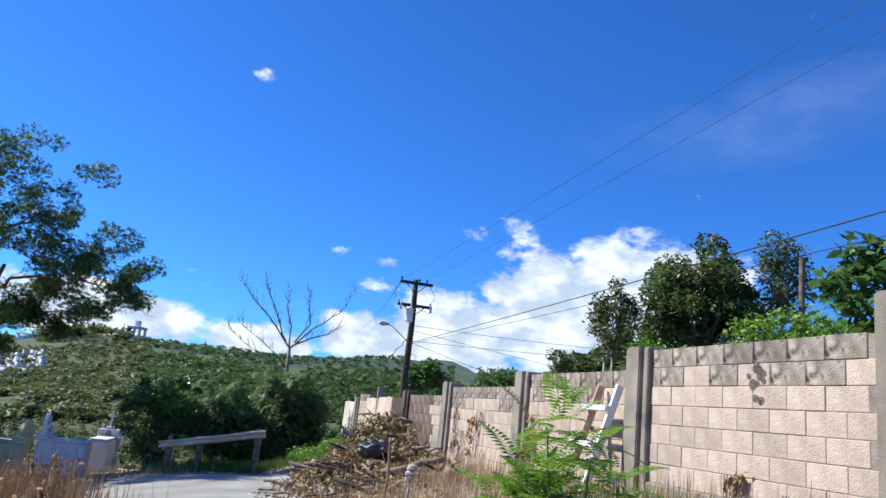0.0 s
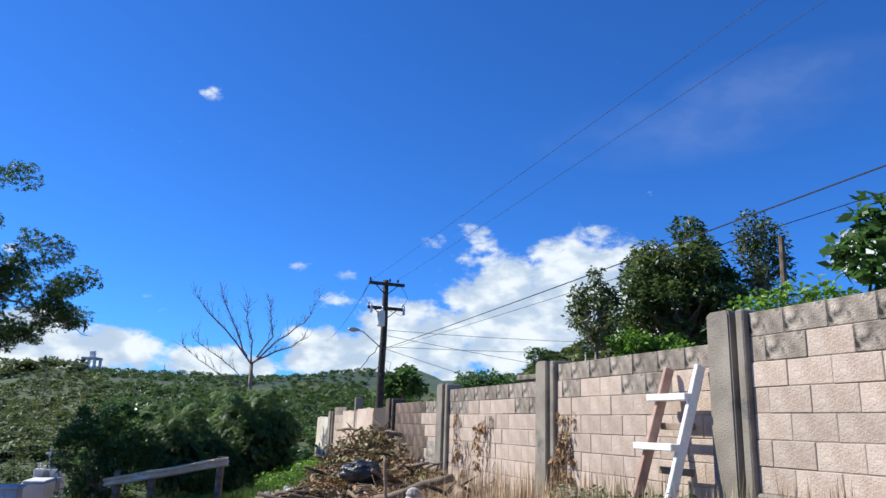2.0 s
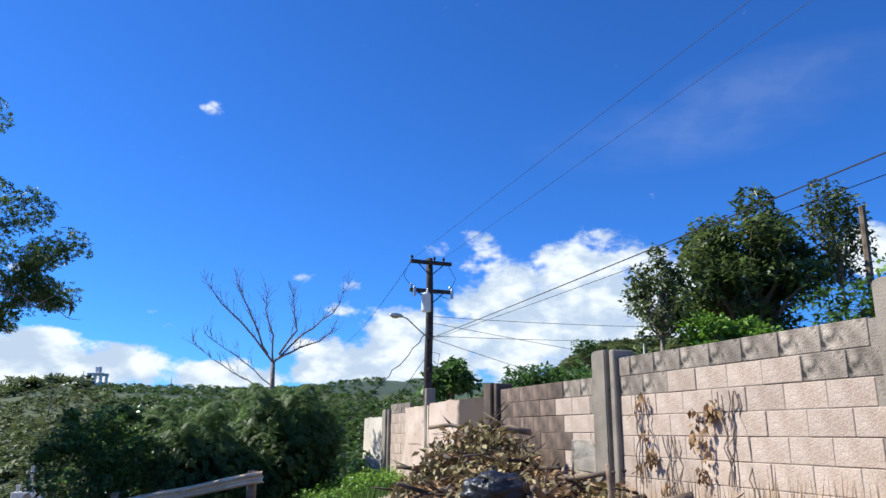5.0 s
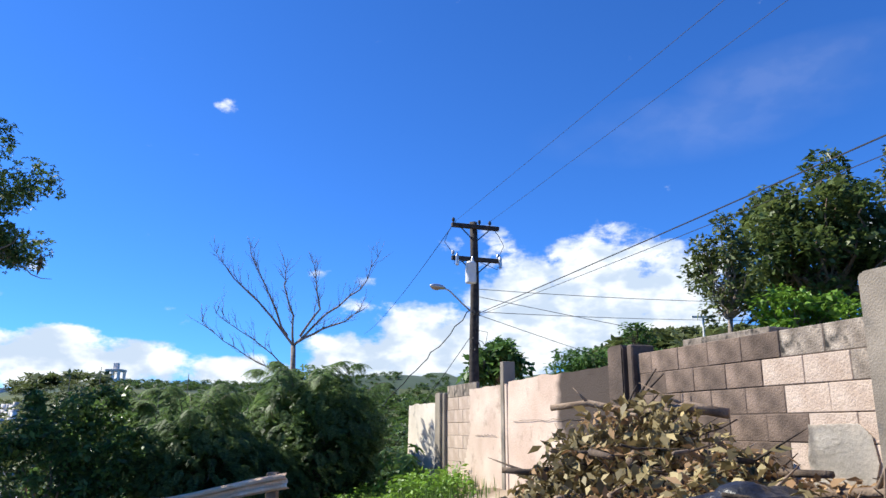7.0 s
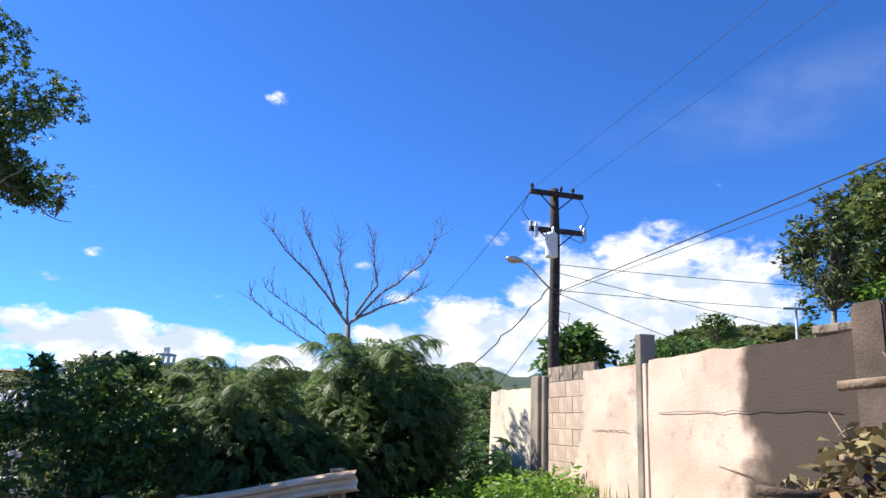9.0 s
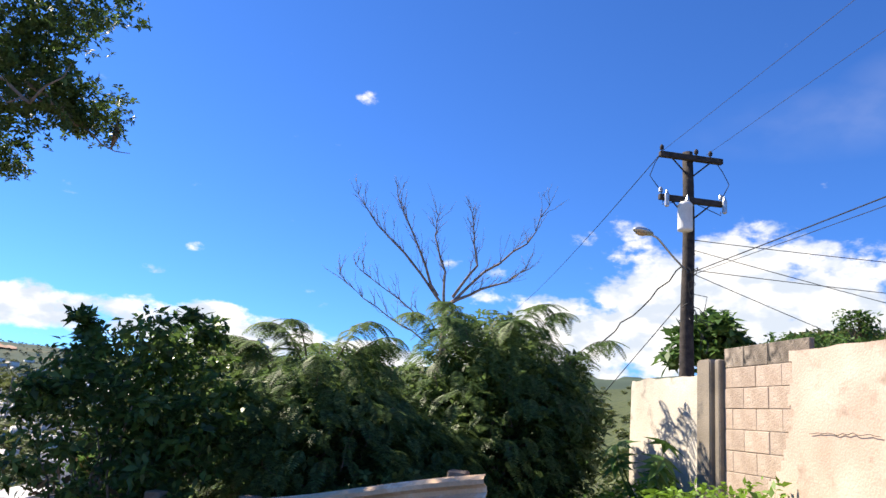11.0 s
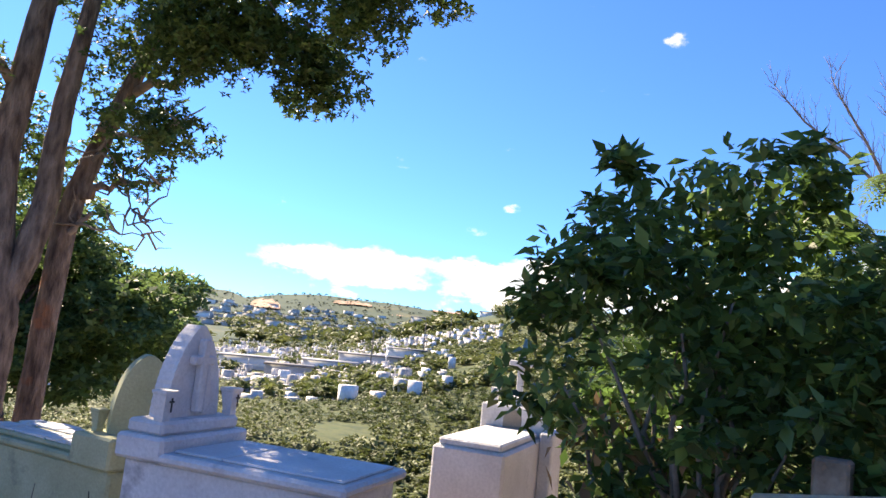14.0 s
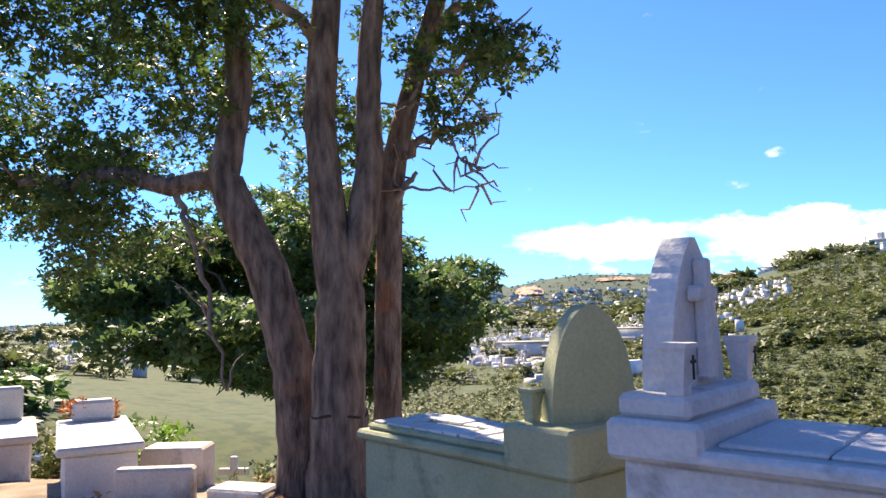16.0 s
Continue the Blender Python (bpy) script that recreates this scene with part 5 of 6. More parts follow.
def build_pile():
    rng = random.Random(81)
    for k in range(120):
        s, u = rng.gauss(10.4, 1.35), rng.gauss(1.35, 0.6)
        if u < 0.25:
            continue
        x, y = wp(s, u)
        z = land(x, y) + pile_height(s, u) * rng.uniform(0.5, 1.0) + 0.03
        l, a, tilt = rng.uniform(0.5, 1.7), rng.uniform(0, 6.283), rng.uniform(-0.2, 0.25)
        d = Vector((math.cos(a) * math.cos(tilt), math.sin(a) * math.cos(tilt), math.sin(tilt)))
        mid = Vector((x, y, z))
        r = rng.choice((0.01, 0.014, 0.02, 0.03, 0.04))
        bm = bmesh.new()
        pts = wander(-d * l / 2, d * l / 2, rng, 5, 0.07)
        tube(bm, pts, [r * (1 - 0.08 * i) for i in range(6)], 6, 0.08, rng)
        for _ in range(2):
            p = pts[rng.randint(1, 4)]
            tube(bm, [p, p + Vector((rng.uniform(-0.3, 0.3), rng.uniform(-0.3, 0.3), rng.uniform(-0.05, 0.25)))], [r * 0.5, 0.003], 4)
        ob = part("cut_branch", bm, M_CHAR if rng.random() < 0.6 else M_DRYWOOD, smooth=True, at=Matrix.Translation(mid))
        tagged(ob, "cut dark branch lying in the brush pile", "branch", "cut branches in the brush pile")
    blobs = []
    for _ in range(60):
        s, u = rng.gauss(11.4, 1.0), rng.gauss(1.25, 0.5)
        if u < 0.3:
            continue
        x, y = wp(s, u)
        blobs.append((x, y, land(x, y) + pile_height(s, u) * 0.95, 0.3, 0.3, 0.2))
    tagged(part("wilted_leaves", foliage("wilted_leaves", blobs, 6500, 0.105, "leaf", 82, 0.5, 0.1), M_LEAF_WILT), "wilted olive leaves on cut branches in the brush pile", "leaves", kind="stuff")
    blobs = []
    for _ in range(70):
        s, u = rng.gauss(9.6, 1.8), rng.gauss(1.7, 0.7)
        if u < 0.2:
            continue
        x, y = wp(s, u)
        blobs.append((x, y, land(x, y) + 0.06 + pile_height(s, u) * 0.9, 0.35, 0.35, 0.06))
    tagged(part("dry_leaves", foliage("dry_leaves", blobs, 3600, 0.09, "leaf", 83, 0.2, 0.1), M_LEAF_DRY), "brown dry leaves over the brush pile", "leaves", kind="stuff")
    # tall leaning bundle of branches against the wall
    for k in range(9):
        bm = bmesh.new()
        a = wp(12.6 + rng.uniform(-0.4, 0.4), 0.8)
        b = wp(12.3 + rng.uniform(-0.5, 0.3), 0.12)
        lo = on_land(*a, 0.3)
        hi = Vector((b[0], b[1], land(*b) + rng.uniform(0.75, 1.25)))
        tube(bm, wander((0, 0, 0), hi - lo, rng, 5, 0.06), [0.03, 0.026, 0.022, 0.018, 0.012, 0.006], 6)
        tagged(part("cut_branch", bm, M_CHAR, smooth=True, at=Matrix.Translation(lo)), "cut dark branch leaning on the wall", "branch", "branches leaning on the wall")
    # black bag
    bm = bmesh.new()
    bmesh.ops.create_icosphere(bm, subdivisions=4, radius=1)
    for v in bm.verts:
        n = v.co.normalized()
        k = 1 + 0.22 * noise.noise(n * 2.4) + 0.10 * noise.noise(n * 6) + 0.04 * noise.noise(n * 14)
        v.co = Vector((n.x * 0.34 * k, n.y * 0.24 * k, n.z * 0.17 * k))
    x, y = wp(9.8, 1.35)
    tagged(part("rubbish_bag", bm, M_BAG, smooth=True, at=Matrix.Translation(on_land(x, y, pile_height(9.8, 1.35) + 0.12))), "crumpled black plastic rubbish bag on the brush pile", "rubbish bag")
    # stones and rubble
    shapes = []
    for k in range(4):
        bm = bmesh.new()
        bmesh.ops.create_icosphere(bm, subdivisions=2, radius=1)
        for v in bm.verts:
            n = v.co.normalized()
            v.co = n * (1 + 0.35 * noise.noise(n * 1.7 + Vector((k * 3, 0, 0))))
            v.co.z *= 0.6
        me = mesh_of("stone", bm)
        me.materials.append(M_STONE)
        shapes.append(me)
    for k in range(150):
        s, u = rng.uniform(-3, 13), rng.gauss(2.35, 0.5)
        if k > 120:
            s, u = rng.uniform(13, 16), rng.gauss(1.9, 0.4)
        x, y = wp(s, u)
        r = rng.choice((0.03, 0.04, 0.05, 0.07, 0.10))
        ob = part("stone", shapes[k % 4], M_STONE, at=Matrix.Translation(on_land(x, y, r * 0.3)) @ Euler((rng.uniform(-0.4, 0.4), rng.uniform(-0.4, 0.4), rng.uniform(0, 6))).to_matrix().to_4x4() @ Matrix.Scale(r, 4))
        tagged(ob, "pale rubble stone on the bank beside the lane", "stone", "rubble stones")
    # logs
    for (s0, u0), (s1, u1), r, z, lab in (((7.2, 0.75), (8.0, 0.5), 0.085, 0.12, "short sawn log by the wall"), ((8.4, 0.9), (7.6, 1.6), 0.05, 0.1, "forked pale log on the bank"), ((7.9, 0.6), (8.5, 1.5), 0.055, 0.3, "forked pale log on the bank")):
        a, b = on_land(*wp(s0, u0), z), on_land(*wp(s1, u1), z)
        bm = bmesh.new()
        tube(bm, wander((0, 0, 0), b - a, rng, 5, 0.04), [r, r * 1.02, r, r * 0.95, r * 0.95, r * 0.9], 12, 0.03, rng)
        tagged(part("log", bm, M_DRYWOOD, smooth=True, at=Matrix.Translation(a)), lab, "log")
    # pale cast block with an eye
    bm = boxes((-0.1, 0.1, -0.09, 0.09, -0.05, 0.24), bevel=0.02)
    x, y = wp(7.9, 1.15)
    blk = thing("concrete_stub", on_land(x, y), "broken white concrete stub among the weeds", "concrete stub")
    part("body", bm, M_WHITE, blk)
    bm = bmesh.new()
    lathe(bm, [(0.09, 0.24), (0.1, 0.27), (0.07, 0.33), (0.03, 0.35)], 10)
    part("cap", bm, M_STONE, blk)


def build_sticks():
    rng = random.Random(85)
    for s, u, h, lean, r in ((3.2, 2.6, 0.78, (0.05, 0.0), 0.022), (4.6, 2.35, 0.62, (0.18, 0.02), 0.016), (2.9, 1.9, 0.55, (-0.05, 0.05), 0.014), (7.2, 1.75, 0.95, (-0.02, 0.06), 0.03), (1.8, 2.2, 0.5, (0.1, 0.0), 0.012)):
        x, y = wp(s, u)
        bm = bmesh.new()
        tube(bm, wander((0, 0, -0.1), (lean[0] * h, lean[1] * h, h), rng, 6, 0.03), [r * (1 - 0.07 * k) for k in range(7)], 7, 0.1, rng)
        tagged(part("dry_stake", bm, M_DRYWOOD, smooth=True, at=Matrix.Translation(on_land(x, y))), "pale dry broken stake standing in the rubble", "stake", "dry stakes")
    # dead vines on the wall
    for s, ztop, n, w in ((8.35, 1.72, 46, 0.28), (9.35, 1.75, 14, 0.14), (6.0, 1.72, 40, 0.16), (6.25, 1.3, 30, 0.12), (1.75, 1.35, 26, 0.16), (9.0, 1.35, 10, 0.1), (1.15, 1.25, 10, 0.1)):
        vine = thing("dead_vine", WALL @ Matrix.Translation((s, -0.04, 0)), "dry brown dead vine hanging on the block wall", "vine", "dead vines on the wall")
        for _ in range(4):
            bm = bmesh.new()
            x = rng.uniform(-w, w)
            low = ztop - rng.uniform(0.5, 0.95)
            tube(bm, wander((x, 0.015, ztop), (x + rng.uniform(-0.15, 0.15), 0.02, low), rng, 8, 0.05), [0.006] * 9, 4)
            part("stem", bm, M_TWIG, vine)
        blobs = [(rng.uniform(-w, w), 0.04, ztop - rng.uniform(0.02, 0.75) ** 1.2, 0.06, 0.03, 0.08) for _ in range(n // 3 + 2)]
        part("leaves", foliage("leaves", blobs, n * 5, 0.07, "leaf", int(s * 100), 1.1, 0.1), M_LEAF_DRY, vine)
    # dry stalks by the lane
    for k in range(95):
        s = rng.uniform(0.5, 10.5)
        u = 5.35 + 1.2 * smooth01(3.5, 10, s) + abs(rng.gauss(0, 0.7))
        x, y = wp(s, u)
        h = rng.uniform(0.4, 0.95)
        bm = bmesh.new()
        pts = wander((0, 0, -0.05), (rng.uniform(-0.15, 0.15), rng.uniform(-0.15, 0.15), h), rng, 5, 0.05)
        tube(bm, pts, [0.009, 0.008, 0.007, 0.006, 0.005, 0.003], 5)
        st = part("dry_stalk", bm, M_STRAW, smooth=True, at=Matrix.Translation(on_land(x, y)))
        tagged(st, "dry brown weed stalk beside the lane", "weed", "dry stalks beside the lane")
        blobs = [(p.x, p.y, p.z, 0.06, 0.06, 0.07) for p in pts[2:]]
        part("leaves", foliage("leaves", blobs, 40, 0.075, "leaf", 300 + k, 0.9, 0.1), M_LEAF_DRY, st)


def build_ladder():
    """A short wooden step ladder with painted treads, leaning on the wall."""
    lad = thing("step_ladder", WALL, "short wooden step ladder with white treads leaning on the block wall", "ladder")
    zb, zt = 0.95, 2.12
    for s_b, u_b, s_t, u_t, mat_, lab in ((4.09, 0.46, 4.07, 0.02, M_REDPRIMER, "faded red-brown stile"), (3.65, 0.46, 3.65, 0.02, M_WHITE, "white painted stile")):
        a, b = Vector((s_b, u_b, zb - 0.12)), Vector((s_t, u_t, zt + 0.02))
        d = b - a
        m = d.to_track_quat("Z", "Y").to_matrix().to_4x4()
        m.translation = a
        part("stile", boxes((-0.022, 0.022, -0.045, 0.045, 0, d.length), bevel=0.005), mat_, lad, lab, at=m)
    for k in (0.42, 0.78):
        s = 4.09
        u, z = 0.47 - 0.44 * k, zb - 0.05 + (zt - zb) * k + 0.06
        part("tread", boxes((s - 0.46, s + 0.07, u - 0.06, u + 0.09, z - 0.03, z + 0.03), bevel=0.006), M_WHITE, lad, "white painted tread")
    for k in (0.3, 0.62):
        s, z = 4.07, zb + (zt - zb) * k - 0.05
        part("back_brace", boxes((s - 0.42, s + 0.02, 0.16 - 0.1 * k, 0.19 - 0.1 * k, z - 0.03, z + 0.03), bevel=0.004), M_DRYWOOD, lad)


# ---- graves ----
def tomb_frame(corner, yaw):
    return Matrix.Translation(corner) @ Matrix.Rotation(radians(yaw), 4, "Z")


def urn(bm, x, y, z, s=1.0, rot=0.0):
    prof = ((0.055, 0.0), (0.06, 0.03), (0.055, 0.05), (0.085, 0.24), (0.098, 0.26), (0.098, 0.285), (0.08, 0.285))
    rings = []
    for r, h in prof:
        r *= s
        rings.append([bm.verts.new((x + r * 1.25 * math.cos(rot + math.pi / 4 + k * math.pi / 2), y + r * 1.25 * math.sin(rot + math.pi / 4 + k * math.pi / 2), z + h * s)) for k in range(4)])
    for a, b in zip(rings, rings[1:]):
        for k in range(4):
            bm.faces.new((a[k], a[(k + 1) % 4], b[(k + 1) % 4], b[k]))
    bm.faces.new(rings[-1])
    return bm


def gable(bm, w, h, y0, y1, x0=0.0, z0=0.0, steps=0.02, rise=2.2, full=0.72):
    """A pointed-arch headstone slab with a stepped edge, across x, standing on z0."""
    n = 26
    pts = []
    for k in range(n + 1):
        t = k / n
        half = w / 2 * (1 - t ** rise) ** full
        half = max(half, 0.022)
        z = z0 + h * t
        pts.append((half + (steps if k % 2 else 0), z))
    ring = [(x0 + a, z) for a, z in pts] + [(x0 - a, z) for a, z in reversed(pts)]
    f = [bm.verts.new((x, y0, z)) for x, z in ring]
    b = [bm.verts.new((x, y1, z)) for x, z in ring]
    bm.faces.new(f)
    bm.faces.new(b[::-1])
    m = len(ring)
    for k in range(m):
        bm.faces.new((f[k], b[k], b[(k + 1) % m], f[(k + 1) % m]))
    bmesh.ops.recalc_face_normals(bm, faces=list(bm.faces))
    return bm


def cross_mesh(h, t, arm, arm_z):
    return boxes((-t / 2, t / 2, -t / 2, t / 2, 0, h), (-arm / 2, arm / 2, -t / 2 + 0.002, t / 2 - 0.002, arm_z - t / 2, arm_z + t / 2), bevel=0.008)


def build_graves():
    # white grave with a pointed headstone; local x runs along the slab, away from the headstone
    m = tomb_frame((-10.304, 18.01, -0.035), 17) @ Matrix.Scale(0.78, 4)
    t = thing("white_tomb", m, "white raised tomb with a pointed headstone, relief cross and two vases", "tomb")
    part("base", boxes((-0.20, 1.36, 0.03, 0.80, -1.5, -0.085), bevel=0.02), M_TOMB, t)
    part("slab", boxes((-0.02, 1.42, -0.03, 0.86, -0.085, -0.02), bevel=0.02), M_TOMB, t)
    part("inner_slab", boxes((0.16, 0.52, 0.06, 0.77, -0.02, 0.0), bevel=0.008), M_TOMB, t)
    part("inner_slab", boxes((0.525, 1.36, 0.06, 0.77, -0.02, -0.002), bevel=0.008), M_TOMB, t)
    part("plinth", boxes((-0.24, 0.14, -0.03, 0.86, -0.085, 0.07), bevel=0.02), M_TOMB, t)
    part("step", boxes((-0.21, 0.08, 0.02, 0.81, 0.07, 0.16), bevel=0.02), M_TOMB, t)
    turn = Matrix.Translation((-0.11, 0.43, 0.13)) @ Matrix.Rotation(radians(90), 4, "Z")
    hs = part("headstone", gable(bmesh.new(), 0.54, 0.65, -0.07, 0.055, steps=0.004), M_TOMB, t, at=turn)
    part("relief_cross", boxes((-0.035, 0.035, -0.13, -0.07, 0.06, 0.56), (-0.11, 0.11, -0.126, -0.07, 0.38, 0.445), bevel=0.012), M_TOMB, hs)
    bm = bmesh.new()
    for k in range(5):
        box(bm, 0.045 + 0.02 * k, 0.068 + 0.02 * k, -0.12 + 0.006 * k, -0.07, 0.05 + 0.012 * k, 0.42 - 0.045 * k, bevel=0.008)
    part("relief_drape", bm, M_TOMB, hs)
    for y in (0.07, 0.76):
        v = part("vase", urn(bmesh.new(), 0.02, y, 0.16, 0.68), M_TOMB, t)
        part("emblem", boxes((0.079, 0.085, y - 0.006, y + 0.006, 0.22, 0.31), (0.079, 0.085, y - 0.022, y + 0.022, 0.28, 0.292), bevel=0.001), M_DARK, v, "black painted cross emblem")
    # green grave behind it
    m = tomb_frame((-12.22, 17.93, -0.20), 9) @ Matrix.Scale(0.75, 4)
    t = thing("green_tomb", m, "faded green raised tomb with an arched headstone and a flaking slab", "tomb")
    part("base", boxes((0.04, 1.80, 0.04, 0.66, -1.4, -0.10), bevel=0.02), M_TOMB_G, t)
    part("cornice", boxes((0.0, 1.40, 0.0, 0.70, -0.10, -0.04), bevel=0.018), M_TOMB_G, t)
    part("moulding", boxes((0.06, 1.40, 0.05, 0.65, -0.04, 0.0), bevel=0.015), M_TOMB_G, t)
    rng2 = random.Random(4)
    for k in range(9):
        x0 = 0.1 + 0.14 * k
        part("slab_piece", boxes((x0, x0 + rng2.uniform(0.10, 0.136), 0.08, 0.08 + rng2.uniform(0.2, 0.28), 0.0, 0.012 + rng2.uniform(0, 0.01)), bevel=0.004), M_TOMB, t, "flaking whitewashed slab piece")
        part("slab_piece", boxes((x0, x0 + rng2.uniform(0.10, 0.136), 0.37, 0.37 + rng2.uniform(0.2, 0.25), 0.0, 0.012 + rng2.uniform(0, 0.01)), bevel=0.004), M_TOMB, t, "flaking whitewashed slab piece")
    part("plinth", boxes((1.38, 1.84, -0.02, 0.72, -0.10, 0.14), bevel=0.02), M_TOMB_G, t)
    part("headstone", gable(bmesh.new(), 0.46, 0.62, -0.09, 0.09, steps=0.0, rise=2.5, full=0.58), M_TOMB_G, t, at=Matrix.Translation((1.66, 0.36, 0.13)) @ Matrix.Rotation(radians(60), 4, "Z"))
    part("vase", urn(bmesh.new(), 1.46, 0.14, 0.14, 0.6), M_TOMB_G, t)
    # white grave with a small niche and cross
    m = tomb_frame((-10.58, 20.66, -0.14), 107)
    t = thing("white_tomb", m, "white plastered tomb with a small arched niche and a cross", "tomb")
    part("base", boxes((0.0, 1.72, -0.60, 0.0, -1.3, -0.05), bevel=0.02), M_TOMB, t)
    part("slab", boxes((0.03, 1.34, -0.56, -0.04, -0.05, 0.01), bevel=0.015), M_TOMB, t)
    niche = part("niche_block", boxes((1.32, 1.68, -0.62, 0.02, -0.05, 0.22), bevel=0.015), M_TOMB, t)
    bm = bmesh.new()
    ring = [(-0.39, -0.02), (-0.21, -0.02), (-0.21, 0.10)] + [(-0.30 + 0.09 * math.cos(a), 0.10 + 0.09 * math.sin(a)) for a in [math.pi * k / 8 for k in range(1, 8)]] + [(-0.39, 0.10)]
    f = [bm.verts.new((1.313, y, z)) for y, z in ring]
    b = [bm.verts.new((1.33, y, z)) for y, z in ring]
    bm.faces.new(f)
    for k in range(len(ring)):
        bm.faces.new((f[k], b[k], b[(k + 1) % len(ring)], f[(k + 1) % len(ring)]))
    part("niche", bm, M_COLUMN, niche, "arched grey niche")
    part("step", boxes((1.38, 1.62, -0.42, -0.18, 0.22, 0.30), bevel=0.012), M_TOMB, t)
    part("cross", cross_mesh(0.46, 0.06, 0.24, 0.32), M_TOMB, t, at=Matrix.Translation((1.5, -0.30, 0.30)) @ Matrix.Rotation(radians(90), 4, "Z"))
    part("vase", urn(bmesh.new(), 1.5, -0.06, 0.22, 0.5), M_TOMB, t)
    part("side_wall", boxes((1.2, 1.7, -0.72, -0.60, -1.3, 0.02), bevel=0.015), M_TOMB, t)
    # small graves further off along the terrace
    rng = random.Random(55)
    for x, y, yaw, l, w, h, mat_, lab in (
        (-15.35, 17.15, 176, 1.75, 0.55, 0.36, M_TOMB, "white plastered low tomb with a flower pot block"), (-15.05, 17.22, 62, 0.6, 0.14, 0.27, M_TOMB_P, "cream broken grave wall"), (-15.9, 17.6, 57, 0.55, 0.36, 0.36, M_TOMB_P, "cream plastered grave box"), (-14.9, 17.95, 40, 0.5, 0.3, 0.10, M_TOMB, "flat white broken slab"), (-17.3, 16.45, 178, 1.6, 0.6, 0.34, M_TOMB_P, "faded pink painted low tomb"),
        (-24.5, 17.2, 80, 2.2, 1.0, 0.55, M_TOMB, "white plastered low tomb"), (-21.6, 18.4, 75, 1.6, 0.7, 0.45, M_TOMB, "white plastered low tomb"), (-23.8, 15.2, 95, 2.0, 0.9, 0.6, M_TOMB_P, "faded pink painted low tomb"),
        (-11.6, 23.6, 40, 0.9, 0.45, 0.5, M_TOMB_P, "mossy broken grave base"), (-12.0, 26.5, 60, 1.8, 0.8, 0.45, M_TOMB, "white plastered low tomb"),
    ):
        z = min(land(x, y), land(x + 0.5, y + 0.5))
        t = thing("low_tomb", tomb_frame((x, y, z), yaw), lab, "tomb", "low tombs")
        part("base", boxes((0, l, -w / 2, w / 2, -0.5, h), bevel=0.02), mat_, t)
        if l > 1.3:
            part("slab", boxes((-0.05, l + 0.05, -w / 2 - 0.05, w / 2 + 0.05, h, h + 0.07), bevel=0.015), mat_, t)
            hsn = part("headstone", boxes((l - 0.22, l, -w / 2 + 0.08, w / 2 - 0.08, h + 0.07, h + (0.27 if "pot" in lab else 0.45)), bevel=0.03), M_TOMB, t)
            if "pot" in lab or "pink" in lab:
                continue
            part("cross", cross_mesh(0.4, 0.07, 0.26, 0.27), M_TOMB, t, at=Matrix.Translation((l - 0.11, 0, h + 0.45)) @ Matrix.Rotation(radians(90), 4, "Z"))
    for x, y in ((-18.8, 19.2), (-20.6, 19.4), (-24.5, 19.0), (-19.0, 21.0), (-23.0, 21.0), (-12.9, 24.5)):
        z = land(x, y)
        c = thing("grave_cross", tomb_frame((x, y, z), rng.uniform(50, 110)), "small white grave cross on a block", "cross", "grave crosses")
        part("block", boxes((-0.18, 0.18, -0.18, 0.18, -0.3, 0.3), bevel=0.02), M_TOMB, c)
        part("cross", cross_mesh(0.6, 0.09, 0.4, 0.4), M_TOMB, c, at=Matrix.Translation((0, 0, 0.3)))
    for x, y, h in ((-17.0, 17.1, 0.58), (-17.02, 17.4, 0.58)):
        fl = foliage("bouquet", [(0, 0, 0.12, 0.14, 0.14, 0.1)], 130, 0.07, "leaf", 9, -0.5, 0.1)
        tagged(part("flower_bouquet", fl, M_FLOWER, at=Matrix.Translation(on_land(x, y, h))), "orange and pink artificial flowers on a tomb", "flowers", "grave flowers")
    # dead stems standing before the graves
    for x, y, h in ((-9.9, 17.3, 0.75), (-9.55, 17.55, 0.9), (-9.2, 18.0, 0.8), (-10.4, 17.2, 0.6), (-11.3, 17.9, 0.6)):
        bm = bmesh.new()
        pts = wander((0, 0, -0.05), (rng.uniform(-0.25, 0.1), rng.uniform(-0.2, 0.2), h), rng, 7, 0.06)
        tube(bm, pts, [0.007 - 0.0007 * k for k in range(8)], 5)
        for k in (3, 4, 5, 6):
            tube(bm, wander(pts[k], pts[k] + Vector((rng.uniform(-0.25, 0.25), rng.uniform(-0.2, 0.2), rng.uniform(0.0, 0.15))), rng, 3, 0.1), [0.004, 0.003, 0.002, 0.001], 4)
        tagged(part("dead_weed", bm, M_CHAR, smooth=True, at=Matrix.Translation(on_land(x, y))), "thin dark dead weed stem before the tombs", "weed", "dead stems before the tombs")
    for seed, mat_, shade, n in ((91, M_LEAF_SCRUB, "olive", 70), (92, M_LEAF_LIME, "bright yellow-green", 26)):
        blobs = []
        for _ in range(n):
            x, y = rng.uniform(-31, -17.6), rng.uniform(15.6, 22.5)
            k = rng.uniform(0.25, 0.6)
            blobs.append((x, y, land(x, y) + k * 0.6, k * 1.2, k * 1.2, k))
        tagged(part("low_shrubs", foliage("low_shrubs", blobs, n * 110, 0.10, "clump", seed, 0.1, 0.2), mat_), shade + " shrubs and weeds among the terrace graves", "shrubs", kind="stuff")
    blobs = []
    for _ in range(40):
        x, y = rng.gauss(-12.2, 1.6), rng.gauss(16.9, 0.8)
        blobs.append((x, y, land(x, y) + 0.03, 0.4, 0.4, 0.025))
